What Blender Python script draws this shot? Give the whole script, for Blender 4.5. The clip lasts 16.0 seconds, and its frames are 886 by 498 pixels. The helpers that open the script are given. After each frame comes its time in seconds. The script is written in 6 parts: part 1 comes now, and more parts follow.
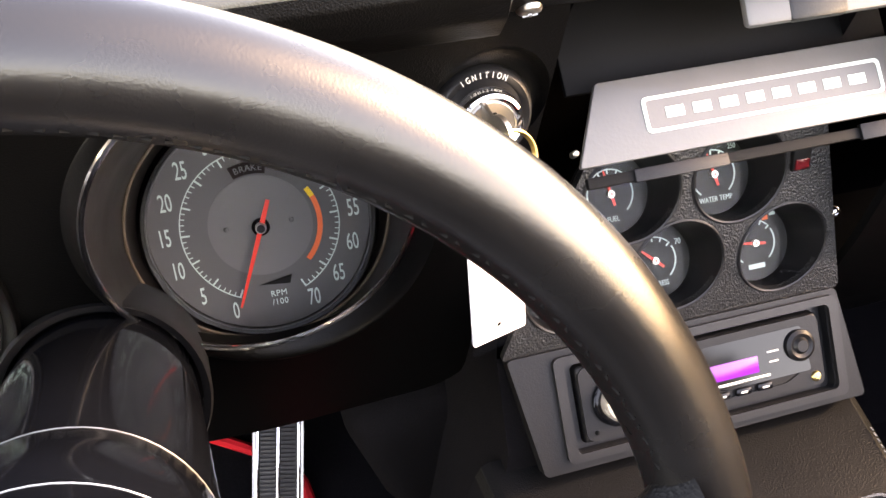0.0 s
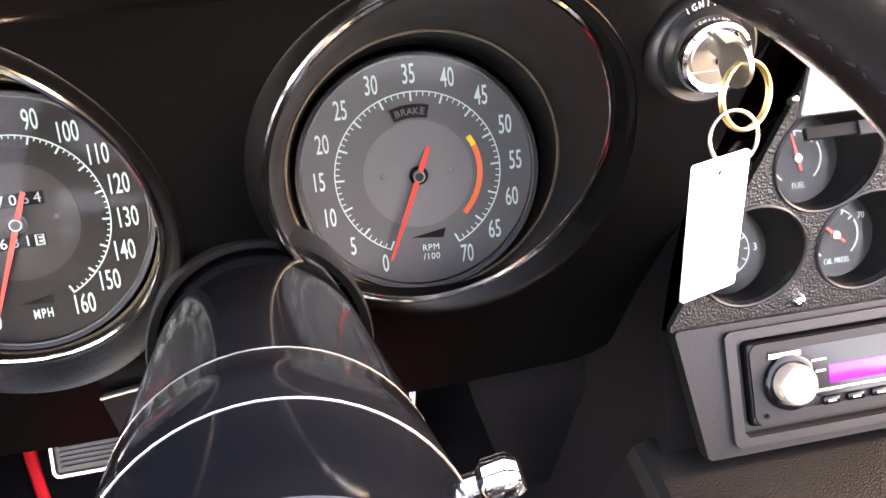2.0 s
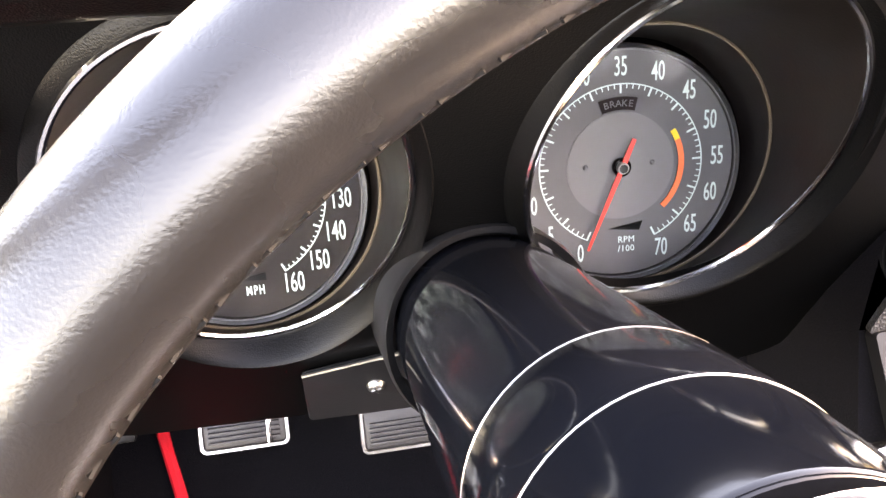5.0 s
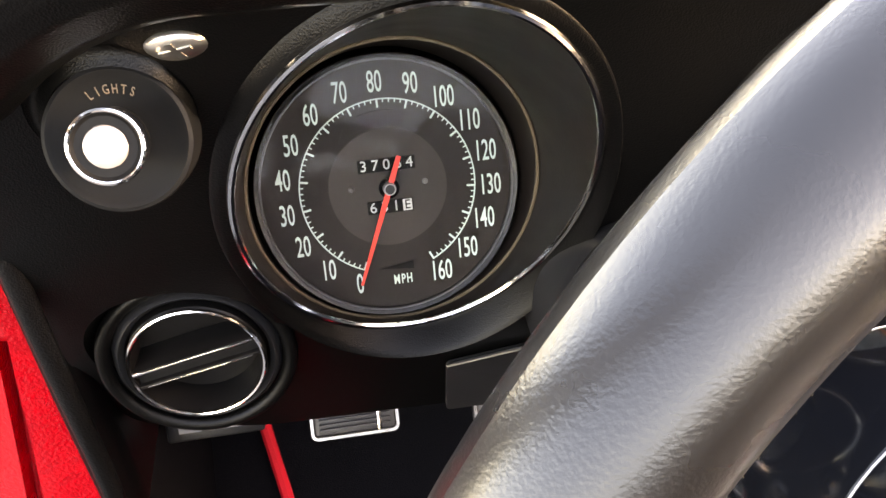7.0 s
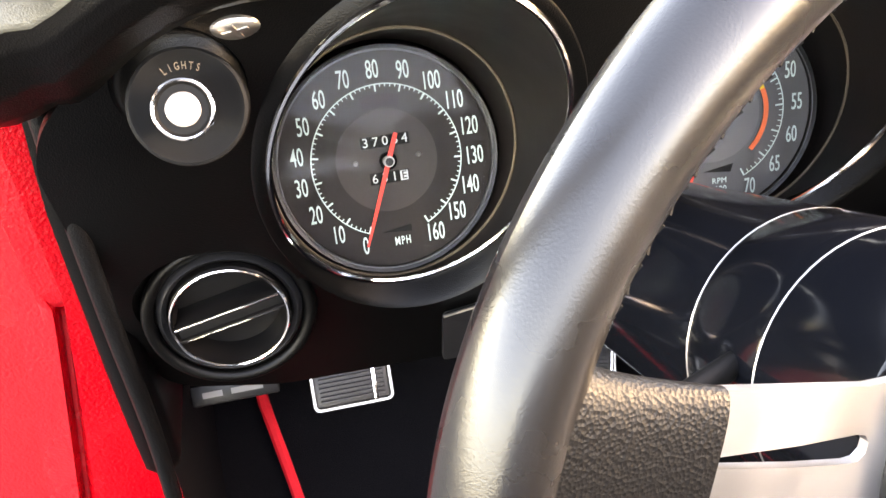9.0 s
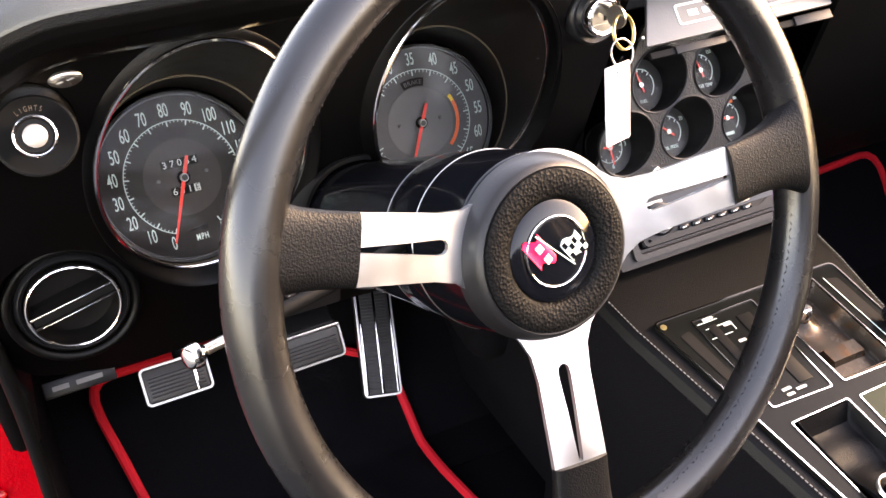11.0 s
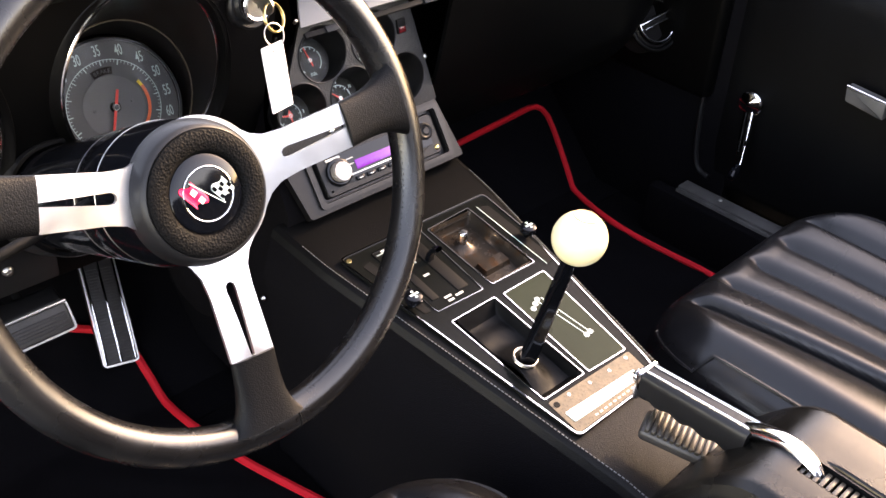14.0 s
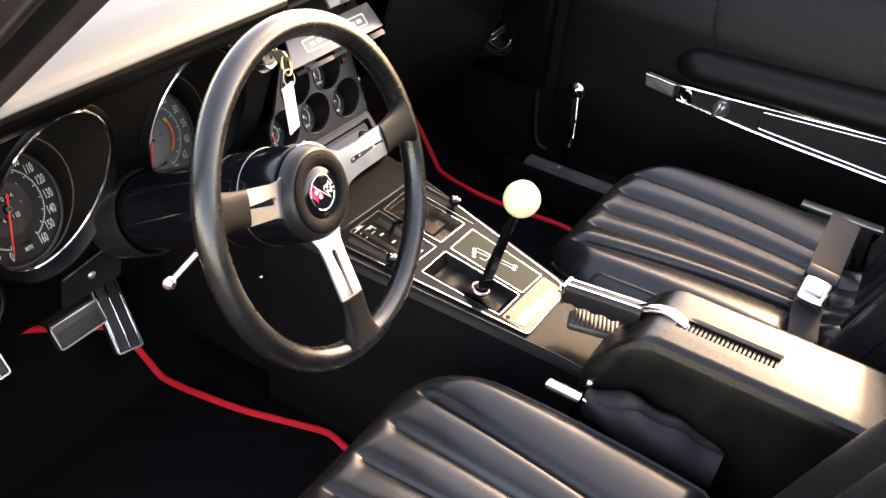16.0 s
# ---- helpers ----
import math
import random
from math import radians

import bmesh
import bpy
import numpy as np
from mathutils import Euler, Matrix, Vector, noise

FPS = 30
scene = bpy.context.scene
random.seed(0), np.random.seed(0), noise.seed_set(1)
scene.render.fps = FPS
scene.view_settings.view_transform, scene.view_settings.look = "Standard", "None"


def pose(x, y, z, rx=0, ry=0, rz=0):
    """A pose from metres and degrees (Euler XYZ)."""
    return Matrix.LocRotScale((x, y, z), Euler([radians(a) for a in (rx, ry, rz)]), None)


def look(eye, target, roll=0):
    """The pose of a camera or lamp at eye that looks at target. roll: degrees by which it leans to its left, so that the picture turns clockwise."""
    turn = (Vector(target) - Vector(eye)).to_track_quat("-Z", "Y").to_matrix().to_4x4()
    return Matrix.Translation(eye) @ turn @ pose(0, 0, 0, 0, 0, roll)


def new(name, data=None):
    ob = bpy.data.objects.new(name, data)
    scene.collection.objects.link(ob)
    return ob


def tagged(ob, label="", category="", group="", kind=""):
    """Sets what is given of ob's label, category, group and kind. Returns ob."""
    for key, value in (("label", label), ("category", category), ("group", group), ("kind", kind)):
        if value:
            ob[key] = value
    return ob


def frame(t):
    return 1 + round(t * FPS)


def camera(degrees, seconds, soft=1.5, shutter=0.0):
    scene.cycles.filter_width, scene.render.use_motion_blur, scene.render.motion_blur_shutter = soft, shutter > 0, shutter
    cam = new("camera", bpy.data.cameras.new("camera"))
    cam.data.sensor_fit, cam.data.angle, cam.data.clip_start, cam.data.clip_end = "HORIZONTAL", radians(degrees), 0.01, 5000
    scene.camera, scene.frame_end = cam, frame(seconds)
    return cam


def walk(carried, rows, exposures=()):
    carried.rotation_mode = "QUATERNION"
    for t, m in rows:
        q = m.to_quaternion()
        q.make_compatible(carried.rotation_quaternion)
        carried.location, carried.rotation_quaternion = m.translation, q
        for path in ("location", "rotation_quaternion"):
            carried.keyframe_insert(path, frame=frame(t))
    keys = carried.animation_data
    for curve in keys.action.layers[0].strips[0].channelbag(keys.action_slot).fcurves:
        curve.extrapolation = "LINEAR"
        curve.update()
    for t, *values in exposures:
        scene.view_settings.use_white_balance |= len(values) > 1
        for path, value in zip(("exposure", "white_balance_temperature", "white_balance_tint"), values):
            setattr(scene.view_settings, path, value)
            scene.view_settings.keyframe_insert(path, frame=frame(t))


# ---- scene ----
cam = camera(52.48, 16.0)
# seconds, eye in metres, turn in degrees
ROWS = [
    (0.0, -0.2543, -0.0943, 0.9792, 51.22, 1.09, -16.44),
    (0.5, -0.2765, -0.0806, 0.9586, 51.03, 2.41, -14.68),
    (1.0, -0.2938, -0.0716, 0.9466, 50.89, 2.52, -13.70),
    (1.5, -0.3032, -0.0690, 0.9388, 51.11, 2.55, -12.68),
    (2.0, -0.3154, -0.0667, 0.9373, 51.20, 1.07, -11.76),
    (2.5, -0.3291, -0.0636, 0.9374, 50.92, 1.02, -11.09),
    (3.0, -0.3509, -0.0667, 0.9361, 51.24, 0.84, -10.42),
    (5.5, -0.4426, -0.0489, 0.9383, 50.89, 0.46, -9.18),
    (6.0, -0.4642, -0.0431, 0.9388, 50.26, 1.01, -8.84),
    (6.5, -0.4805, -0.0358, 0.9322, 50.40, 1.22, -8.84),
    (7.0, -0.4913, -0.0308, 0.9341, 49.79, 1.77, -8.07),
    (7.5, -0.5017, -0.0318, 0.9314, 49.84, 2.18, -8.46),
    (8.0, -0.5103, -0.0368, 0.9288, 50.05, 2.54, -8.48),
    (10.5, -0.5545, -0.2880, 1.0207, 54.09, 1.32, -22.81),
    (11.0, -0.5599, -0.3303, 1.0304, 54.77, 1.27, -26.14),
    (11.5, -0.5631, -0.3724, 1.0454, 54.82, 0.90, -28.89),
    (12.0, -0.5703, -0.4041, 1.0633, 54.90, 0.07, -31.61),
    (12.5, -0.5678, -0.4338, 1.0706, 55.08, -0.53, -34.67),
    (13.0, -0.5666, -0.4600, 1.0769, 54.86, -0.58, -37.71),
    (13.5, -0.5683, -0.4766, 1.0819, 54.27, -1.16, -40.19),
    (14.0, -0.5765, -0.4939, 1.0949, 53.58, -1.84, -42.08),
    (14.5, -0.5992, -0.5126, 1.1126, 53.25, -2.32, -45.07),
    (15.0, -0.6745, -0.5174, 1.1480, 53.20, -2.97, -49.76),
    (15.5, -0.8429, -0.4907, 1.2082, 53.71, -4.99, -55.66),
    (16.0, -0.9766, -0.5163, 1.2839, 53.58, -4.40, -57.29),
]
walk(cam, [(t, pose(*r)) for t, *r in ROWS], [(0.0, 4.75, 11700, 26), (0.5, 4.8, 11900, 27), (1.5, 5.6, 11200, 28), (2.5, 5.5, 11100, 28), (3.0, 5.75, 11000, 28), (5.5, 6.0, 12100, 28), (6.0, 5.3, 12500, 26), (6.5, 4.95, 12500, 25), (7.0, 5.05, 12600, 24), (8.0, 5.65, 12200, 20), (10.5, 4.85, 11200, 26), (11.5, 4.35, 11200, 25), (14.5, 4.15, 10700, 24), (15.5, 4.12, 10700, 22), (16.0, 4.16, 11300, 21)])

# ---- sky, sun ----
world = bpy.data.worlds.new("world")
scene.world = world
world.use_nodes = True
wn = world.node_tree
sky = wn.nodes.new("ShaderNodeTexSky")
sky.sky_type = "NISHITA"
sky.sun_disc = False
sky.air_density = 0.8
sky.dust_density = 0.9
sky.ozone_density = 0.6
SUN_AZ, SUN_EL = 95.0, 29.0          # azimuth from the car's nose towards its right side, elevation
sky.sun_elevation = radians(SUN_EL)
sky.sun_rotation = radians(SUN_AZ)
wn.links.new(sky.outputs[0], wn.nodes["Background"].inputs[0])
wn.nodes["Background"].inputs[1].default_value = 0.15
sun = new("sun", bpy.data.lights.new("sun", "SUN"))
sun.data.energy = 0.25
sun.data.angle = radians(4.5)
sun.data.color = (1.0, 0.925, 0.74)
_sd = Vector((math.sin(radians(SUN_AZ)) * math.cos(radians(SUN_EL)), math.cos(radians(SUN_AZ)) * math.cos(radians(SUN_EL)), math.sin(radians(SUN_EL))))
sun.matrix_world = look(_sd * 20, (0, 0, 0))


# ---- materials ----
def material(name, color, rough=0.5, metal=0.0, bump=0.0, scale=400.0, mottle=0.15, mottle_scale=6.0, kind="noise",
             spec=0.5, coat=0.0, rough_var=0.1, emit=None, emit_strength=0.0, stretch=None, fleck=None):
    m = bpy.data.materials.new(name)
    m.use_nodes = True
    nt = m.node_tree
    b = nt.nodes["Principled BSDF"]
    b.inputs["Metallic"].default_value = metal
    b.inputs["Specular IOR Level"].default_value = spec
    b.inputs["Coat Weight"].default_value = coat
    co = nt.nodes.new("ShaderNodeTexCoord")
    mp = nt.nodes.new("ShaderNodeMapping")
    nt.links.new(co.outputs["Object"], mp.inputs[0])
    if stretch:
        mp.inputs["Scale"].default_value = stretch
    # coarse wear
    n1 = nt.nodes.new("ShaderNodeTexNoise")
    n1.inputs["Scale"].default_value = mottle_scale
    n1.inputs["Detail"].default_value = 5
    nt.links.new(co.outputs["Object"], n1.inputs["Vector"])
    # fine grain
    if kind == "voronoi":
        n2 = nt.nodes.new("ShaderNodeTexVoronoi")
        n2.inputs["Scale"].default_value = scale
        fine = n2.outputs["Distance"]
    elif kind == "wave":
        n2 = nt.nodes.new("ShaderNodeTexWave")
        n2.inputs["Scale"].default_value = scale
        fine = n2.outputs["Fac"]
    else:
        n2 = nt.nodes.new("ShaderNodeTexNoise")
        n2.inputs["Scale"].default_value = scale
        n2.inputs["Detail"].default_value = 3
        fine = n2.outputs["Fac"]
    nt.links.new(mp.outputs[0], n2.inputs["Vector"])
    ramp = nt.nodes.new("ShaderNodeMix")
    ramp.data_type = "RGBA"
    dark = [c * (1 - mottle) for c in color[:3]]
    light = [min(1, c * (1 + mottle)) for c in color[:3]]
    ramp.inputs[6].default_value = (*dark, 1)
    ramp.inputs[7].default_value = (*light, 1)
    nt.links.new(n1.outputs["Fac"], ramp.inputs[0])
    out = ramp.outputs[2]
    if fleck:
        mix = nt.nodes.new("ShaderNodeMix")
        mix.data_type = "RGBA"
        mr = nt.nodes.new("ShaderNodeMapRange")
        mr.inputs[1].default_value, mr.inputs[2].default_value = 0.55, 0.75
        nt.links.new(fine, mr.inputs[0])
        nt.links.new(mr.outputs[0], mix.inputs[0])
        nt.links.new(out, mix.inputs[6])
        mix.inputs[7].default_value = (*fleck, 1)
        out = mix.outputs[2]
    nt.links.new(out, b.inputs["Base Color"])
    rr = nt.nodes.new("ShaderNodeMapRange")
    rr.inputs[3].default_value = max(0.02, rough - rough_var)
    rr.inputs[4].default_value = min(1, rough + rough_var)
    nt.links.new(n1.outputs["Fac"], rr.inputs[0])
    nt.links.new(rr.outputs[0], b.inputs["Roughness"])
    if bump:
        bp = nt.nodes.new("ShaderNodeBump")
        bp.inputs["Strength"].default_value = bump
        bp.inputs["Distance"].default_value = 0.0006
        nt.links.new(fine, bp.inputs["Height"])
        nt.links.new(bp.outputs[0], b.inputs["Normal"])
    if emit:
        b.inputs["Emission Color"].default_value = (*emit, 1)
        b.inputs["Emission Strength"].default_value = emit_strength
    return m


def glass(name, tint=(1, 1, 1), rough=0.02, gloss=0.04):
    m = bpy.data.materials.new(name)
    m.use_nodes = True
    nt = m.node_tree
    for n in list(nt.nodes):
        if n.type == "BSDF_PRINCIPLED":
            nt.nodes.remove(n)
    tr = nt.nodes.new("ShaderNodeBsdfTransparent")
    tr.inputs[0].default_value = (*tint, 1)
    gl = nt.nodes.new("ShaderNodeBsdfGlossy")
    gl.inputs["Roughness"].default_value = rough
    lw = nt.nodes.new("ShaderNodeLayerWeight")
    pw = nt.nodes.new("ShaderNodeMath")
    pw.operation = "POWER"
    pw.inputs[1].default_value = 5.0
    fr = nt.nodes.new("ShaderNodeMapRange")
    fr.inputs[3].default_value, fr.inputs[4].default_value = gloss, 0.35
    mx = nt.nodes.new("ShaderNodeMixShader")
    nt.links.new(lw.outputs["Facing"], pw.inputs[0])
    nt.links.new(pw.outputs[0], fr.inputs[0])
    nt.links.new(fr.outputs[0], mx.inputs[0])
    nt.links.new(tr.outputs[0], mx.inputs[1])
    nt.links.new(gl.outputs[0], mx.inputs[2])
    nt.links.new(mx.outputs[0], nt.nodes["Material Output"].inputs[0])
    return m


VINYL = material("black_vinyl", (0.0023, 0.0023, 0.0024), 0.40, spec=0.10, bump=0.4, scale=900, kind="voronoi", mottle=0.3)
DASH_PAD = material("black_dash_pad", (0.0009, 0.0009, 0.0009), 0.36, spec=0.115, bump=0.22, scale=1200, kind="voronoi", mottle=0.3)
# paler, yellowish base and strong gloss: the sky's sheen put into the colour
DASH_TOP = material("sky_sheen_dash_top", (0.015, 0.0155, 0.0085), 0.42, spec=0.85, bump=0.2, scale=1200, kind="voronoi", mottle=0.3)
SEAM_BROWN = material("browned_lens_seam", (0.075, 0.055, 0.036), 0.4, spec=0.4, mottle=0.5, mottle_scale=40)
WELL = material("dark_gauge_well", (0.0066, 0.0052, 0.0048), 0.36, spec=0.16, bump=0.1, scale=500, mottle=0.5, mottle_scale=30)
PLATE = material("black_console_plate", (0.0052, 0.0056, 0.005), 0.20, spec=0.07, bump=0.12, scale=900, mottle=0.3, mottle_scale=30, rough_var=0.06)
LEATHER = material("black_wheel_leather", (0.0036, 0.0035, 0.0037), 0.27, bump=0.10, scale=1500, kind="noise", mottle=0.35, mottle_scale=25, rough_var=0.12, spec=0.50)
SEAT_LEATHER = material("black_seat_leather", (0.0050, 0.0050, 0.0056), 0.27, bump=0.20, scale=1300, kind="voronoi", mottle=0.3, rough_var=0.07, spec=0.27)
LID = material("worn_console_lid_vinyl", (0.0030, 0.0029, 0.0026), 0.26, spec=0.26, bump=0.25, scale=900, kind="voronoi", mottle=0.6, mottle_scale=14, rough_var=0.14)
SEAT_RIB = material("finely_ribbed_black_leather", (0.0048, 0.0048, 0.0054), 0.27, bump=0.09, scale=150, kind="wave", mottle=0.35, rough_var=0.08, spec=0.34)
BELT_CLOTH = material("slack_black_cloth", (0.0042, 0.0038, 0.0045), 0.62, bump=0.4, scale=900, mottle=0.3, spec=0.25)
SMALL_FACE = material("small_gauge_face", (0.016, 0.016, 0.016), 0.6, spec=0.15, mottle=0.15)
GAITER = material("ribbed_brown_black_rubber", (0.030, 0.025, 0.018), 0.42, bump=0.2, scale=700, mottle=0.3)
HUB_VINYL = material("crinkled_black_hub_vinyl", (0.0022, 0.0022, 0.0022), 0.55, spec=0.05, bump=1.0, scale=520, kind="voronoi", mottle=0.3, mottle_scale=40)
GRAIN = material("pebbled_black_plate", (0.010, 0.010, 0.010), 0.42, bump=1.0, scale=650, kind="voronoi", mottle=0.2)
GLOSS_BLACK = material("gloss_black_plastic", (0.0022, 0.0026, 0.0036), 0.10, spec=0.25, bump=0.03, scale=90, mottle=0.4, mottle_scale=14, rough_var=0.06)
VENT_BLACK = material("dusty_black_vent_plastic", (0.004, 0.0037, 0.0036), 0.34, spec=0.12, bump=0.1, scale=500, mottle=0.4, mottle_scale=30)
SATIN_BLACK = material("satin_black_plastic", (0.006, 0.006, 0.0065), 0.40, spec=0.28, bump=0.15, scale=800, mottle=0.25)
DULL_BLACK = material("dull_black_paint", (0.004, 0.004, 0.004), 0.6, spec=0.10, bump=0.1, scale=300, mottle=0.3)
GREY_PLASTIC = material("dark_grey_plastic", (0.0044, 0.0044, 0.0049), 0.40, spec=0.22, bump=0.2, scale=900, mottle=0.15)
CARPET = material("black_carpet", (0.0024, 0.0022, 0.0026), 0.95, bump=1.0, scale=900, fleck=(0.009, 0.008, 0.010), mottle=0.35, mottle_scale=18, spec=0.04)
RED_PIPING = material("red_binding", (0.62, 0.012, 0.02), 0.75, bump=0.6, scale=700, mottle=0.2, spec=0.2)
RED_PAINT = material("red_car_paint", (0.30, 0.0008, 0.004), 0.26, bump=1.2, scale=420, mottle=0.2, mottle_scale=12, coat=0.3, spec=0.55)
CHROME = material("chrome", (0.78, 0.78, 0.78), 0.10, metal=1.0, bump=0.02, scale=60, mottle=0.05, rough_var=0.05)
ALU = material("brushed_aluminium", (0.44, 0.45, 0.465), 0.35, metal=1.0, bump=0.14, scale=220, stretch=(0.25, 1, 1), mottle=0.16, mottle_scale=35, rough_var=0.14)
STEEL = material("worn_steel", (0.42, 0.40, 0.37), 0.32, metal=1.0, bump=0.15, scale=300, mottle=0.3, mottle_scale=60)
SILL_METAL = material("scuffed_dull_sill_metal", (0.085, 0.082, 0.078), 0.5, metal=0.25, bump=0.3, scale=120, mottle=0.6, mottle_scale=30, stretch=(1, 0.2, 1))
RUSTY = material("worn_plated_sheet", (0.034, 0.026, 0.020), 0.26, metal=0.45, spec=0.2, fleck=(0.05, 0.018, 0.004), bump=0.3, scale=90, mottle=0.7, mottle_scale=55, rough_var=0.15)
BRONZE = material("worn_console_plate", (0.085, 0.062, 0.036), 0.42, metal=0.3, bump=0.5, scale=320, mottle=0.6, mottle_scale=90, fleck=(0.02, 0.013, 0.008), rough_var=0.12)
SAGE = material("olive_anodised_plate", (0.020, 0.024, 0.014), 0.30, metal=0.0, spec=0.07, bump=0.1, scale=500, mottle=0.25, mottle_scale=25)
PANEL_GREY = material("grey_satin_panel", (0.085, 0.084, 0.083), 0.42, metal=0.2, bump=0.15, scale=500, mottle=0.15, mottle_scale=30)
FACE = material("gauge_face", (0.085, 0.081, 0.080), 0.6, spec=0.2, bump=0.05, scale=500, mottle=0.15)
# speedometer face and centre: darker and browner than the tachometer's
BROWN_FACE = material("brown_gauge_face", (0.016, 0.0125, 0.0115), 0.6, spec=0.15, bump=0.05, scale=500, mottle=0.3, mottle_scale=20)
BROWN_HUB = material("brown_gauge_centre", (0.031, 0.025, 0.023), 0.55, spec=0.2, bump=0.05, scale=500, mottle=0.25, mottle_scale=20)
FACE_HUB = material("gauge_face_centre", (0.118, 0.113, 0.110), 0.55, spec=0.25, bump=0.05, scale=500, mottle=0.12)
PRINT = material("gauge_print_white", (0.50, 0.60, 0.54), 0.6, mottle=0.06)
LEGEND_TAN = material("browned_legend", (0.12, 0.085, 0.055), 0.6, mottle=0.3)
PRINT_GREY = material("gauge_print_grey", (0.45, 0.45, 0.42), 0.6, mottle=0.1)
NEEDLE = material("red_needle", (0.80, 0.035, 0.02), 0.5, mottle=0.08)
ORANGE = material("orange_redline", (0.85, 0.13, 0.035), 0.55, mottle=0.08)
YELLOW = material("yellow_mark", (0.85, 0.5, 0.02), 0.55, mottle=0.08)
MAROON = material("dark_warning_lens", (0.012, 0.006, 0.006), 0.6, spec=0.1, mottle=0.2)
RED_LENS = material("dark_red_lens", (0.10, 0.006, 0.008), 0.2, mottle=0.2)
IVORY = material("ivory_shift_ball", (0.80, 0.67, 0.38), 0.22, mottle=0.06, mottle_scale=40, coat=0.3, spec=0.5)
TAN = material("tan_ball_inlay", (0.50, 0.30, 0.12), 0.35, mottle=0.3, mottle_scale=80)
PAPER = material("white_card", (0.86, 0.85, 0.86), 0.6, mottle=0.03)

CLEAR = glass("clear_plastic_sleeve", (0.95, 0.95, 0.95), 0.05, 0.03)
LENS = glass("gauge_lens", (0.97, 0.97, 0.96), 0.06, 0.004)
RUBBER = material("ribbed_rubber", (0.024, 0.022, 0.021), 0.45, spec=0.4, bump=0.3, scale=700, mottle=0.3)
# base paler and glossier than plain rubber to carry the pillar's reflected streaks
PILLAR_RUBBER = material("brown_black_pillar_rubber", (0.028, 0.023, 0.022), 0.38, spec=0.55, bump=0.2, scale=300, mottle=0.5, mottle_scale=40)
WEBBING = material("black_belt_webbing", (0.010, 0.0095, 0.010), 0.7, bump=0.8, scale=700, kind="wave", mottle=0.2)
PURPLE = material("violet_display", (0.05, 0.005, 0.08), 0.25, mottle=0.1, emit=(0.36, 0.02, 0.9), emit_strength=0.048)
BRASS = material("brass_screw", (0.6, 0.45, 0.2), 0.3, metal=1.0, mottle=0.2)
CREAM_KNOB = material("pearl_knob_cap", (0.38, 0.34, 0.31), 0.25, metal=0.5, mottle=0.1, mottle_scale=80)
BADGE_RED = material("badge_red", (0.75, 0.015, 0.06), 0.25, mottle=0.1)
GROUND = material("asphalt", (0.045, 0.044, 0.042), 0.9, bump=0.8, scale=60, mottle=0.3, mottle_scale=1.5, fleck=(0.1, 0.1, 0.1))
RIM_THREAD = material("dark_lacing_thread", (0.006, 0.006, 0.006), 0.95, spec=0.05, mottle=0.3)
STITCH = material("grey_thread", (0.10, 0.10, 0.10), 0.7, mottle=0.2)


# ---- builders ----
def join(bm, other, m=None):
    """Adds the mesh of other to bm."""
    tmp = bpy.data.meshes.new("tmp")
    if m is not None:
        other.transform(m)
    other.to_mesh(tmp)
    bm.from_mesh(tmp)
    other.free()
    bpy.data.meshes.remove(tmp)
    return bm


def part(name, bm, mat, parent=None, label="", sharp=40, keep=False):
    me = bpy.data.meshes.new(name)
    if not keep:
        bmesh.ops.recalc_face_normals(bm, faces=bm.faces)
    lim = radians(sharp)
    for f in bm.faces:
        f.smooth = True
    for e in bm.edges:
        if len(e.link_faces) == 2 and e.calc_face_angle(0) > lim:
            e.smooth = False
    bm.to_mesh(me)
    bm.free()
    me.materials.append(mat)
    ob = new(name, me)
    if parent is not None:
        ob.parent = parent
    if label:
        tagged(ob, label)
    return ob


def thing(name, m, label, category, group="", kind=""):
    ob = new(name)
    ob.empty_display_size = 0.02
    ob.matrix_world = m
    return tagged(ob, label, category, group, kind)


def solid(name, bm, mat, label, category, group="", kind="", sharp=40):
    return tagged(part(name, bm, mat, None, "", sharp), label, category, group, kind)


def axes(origin, z, x=(1, 0, 0)):
    """A frame at origin whose Z is z and whose X is as near x as can be."""
    z = Vector(z).normalized()
    if abs(z.dot(Vector(x).normalized())) > 0.99:
        x = (0, 1, 0)
    y = z.cross(Vector(x)).normalized()
    x = y.cross(z)
    m = Matrix((x, y, z)).transposed().to_4x4()
    m.translation = origin
    return m


def rbox(sx, sy, sz, at=(0, 0, 0), bev=0.002, seg=2):
    bm = bmesh.new()
    bmesh.ops.create_cube(bm, size=1)
    for v in bm.verts:
        v.co = Vector((v.co.x * sx, v.co.y * sy, v.co.z * sz))
    if bev:
        bmesh.ops.bevel(bm, geom=list(bm.edges), offset=min(bev, 0.45 * min(sx, sy, sz)), segments=seg, affect="EDGES", profile=0.5)
    bm.transform(Matrix.Translation(at))
    return bm


def lathe(profile, seg=48, closed=False, arc=360.0, start=0.0):
    """Turns a list of (radius, z) about Z."""
    bm = bmesh.new()
    full = arc >= 360
    n = seg if full else seg + 1
    rings = []
    for i in range(n):
        a = radians(start + arc * i / seg)
        rings.append([bm.verts.new((r * math.cos(a), r * math.sin(a), z)) for r, z in profile])
    m = len(profile)
    for i in range(n if full else n - 1):
        p, q = rings[i], rings[(i + 1) % n]
        for k in range(m if closed else m - 1):
            bm.faces.new((p[k], q[k], q[(k + 1) % m], p[(k + 1) % m]))
    bmesh.ops.remove_doubles(bm, verts=bm.verts, dist=1e-6)
    return bm


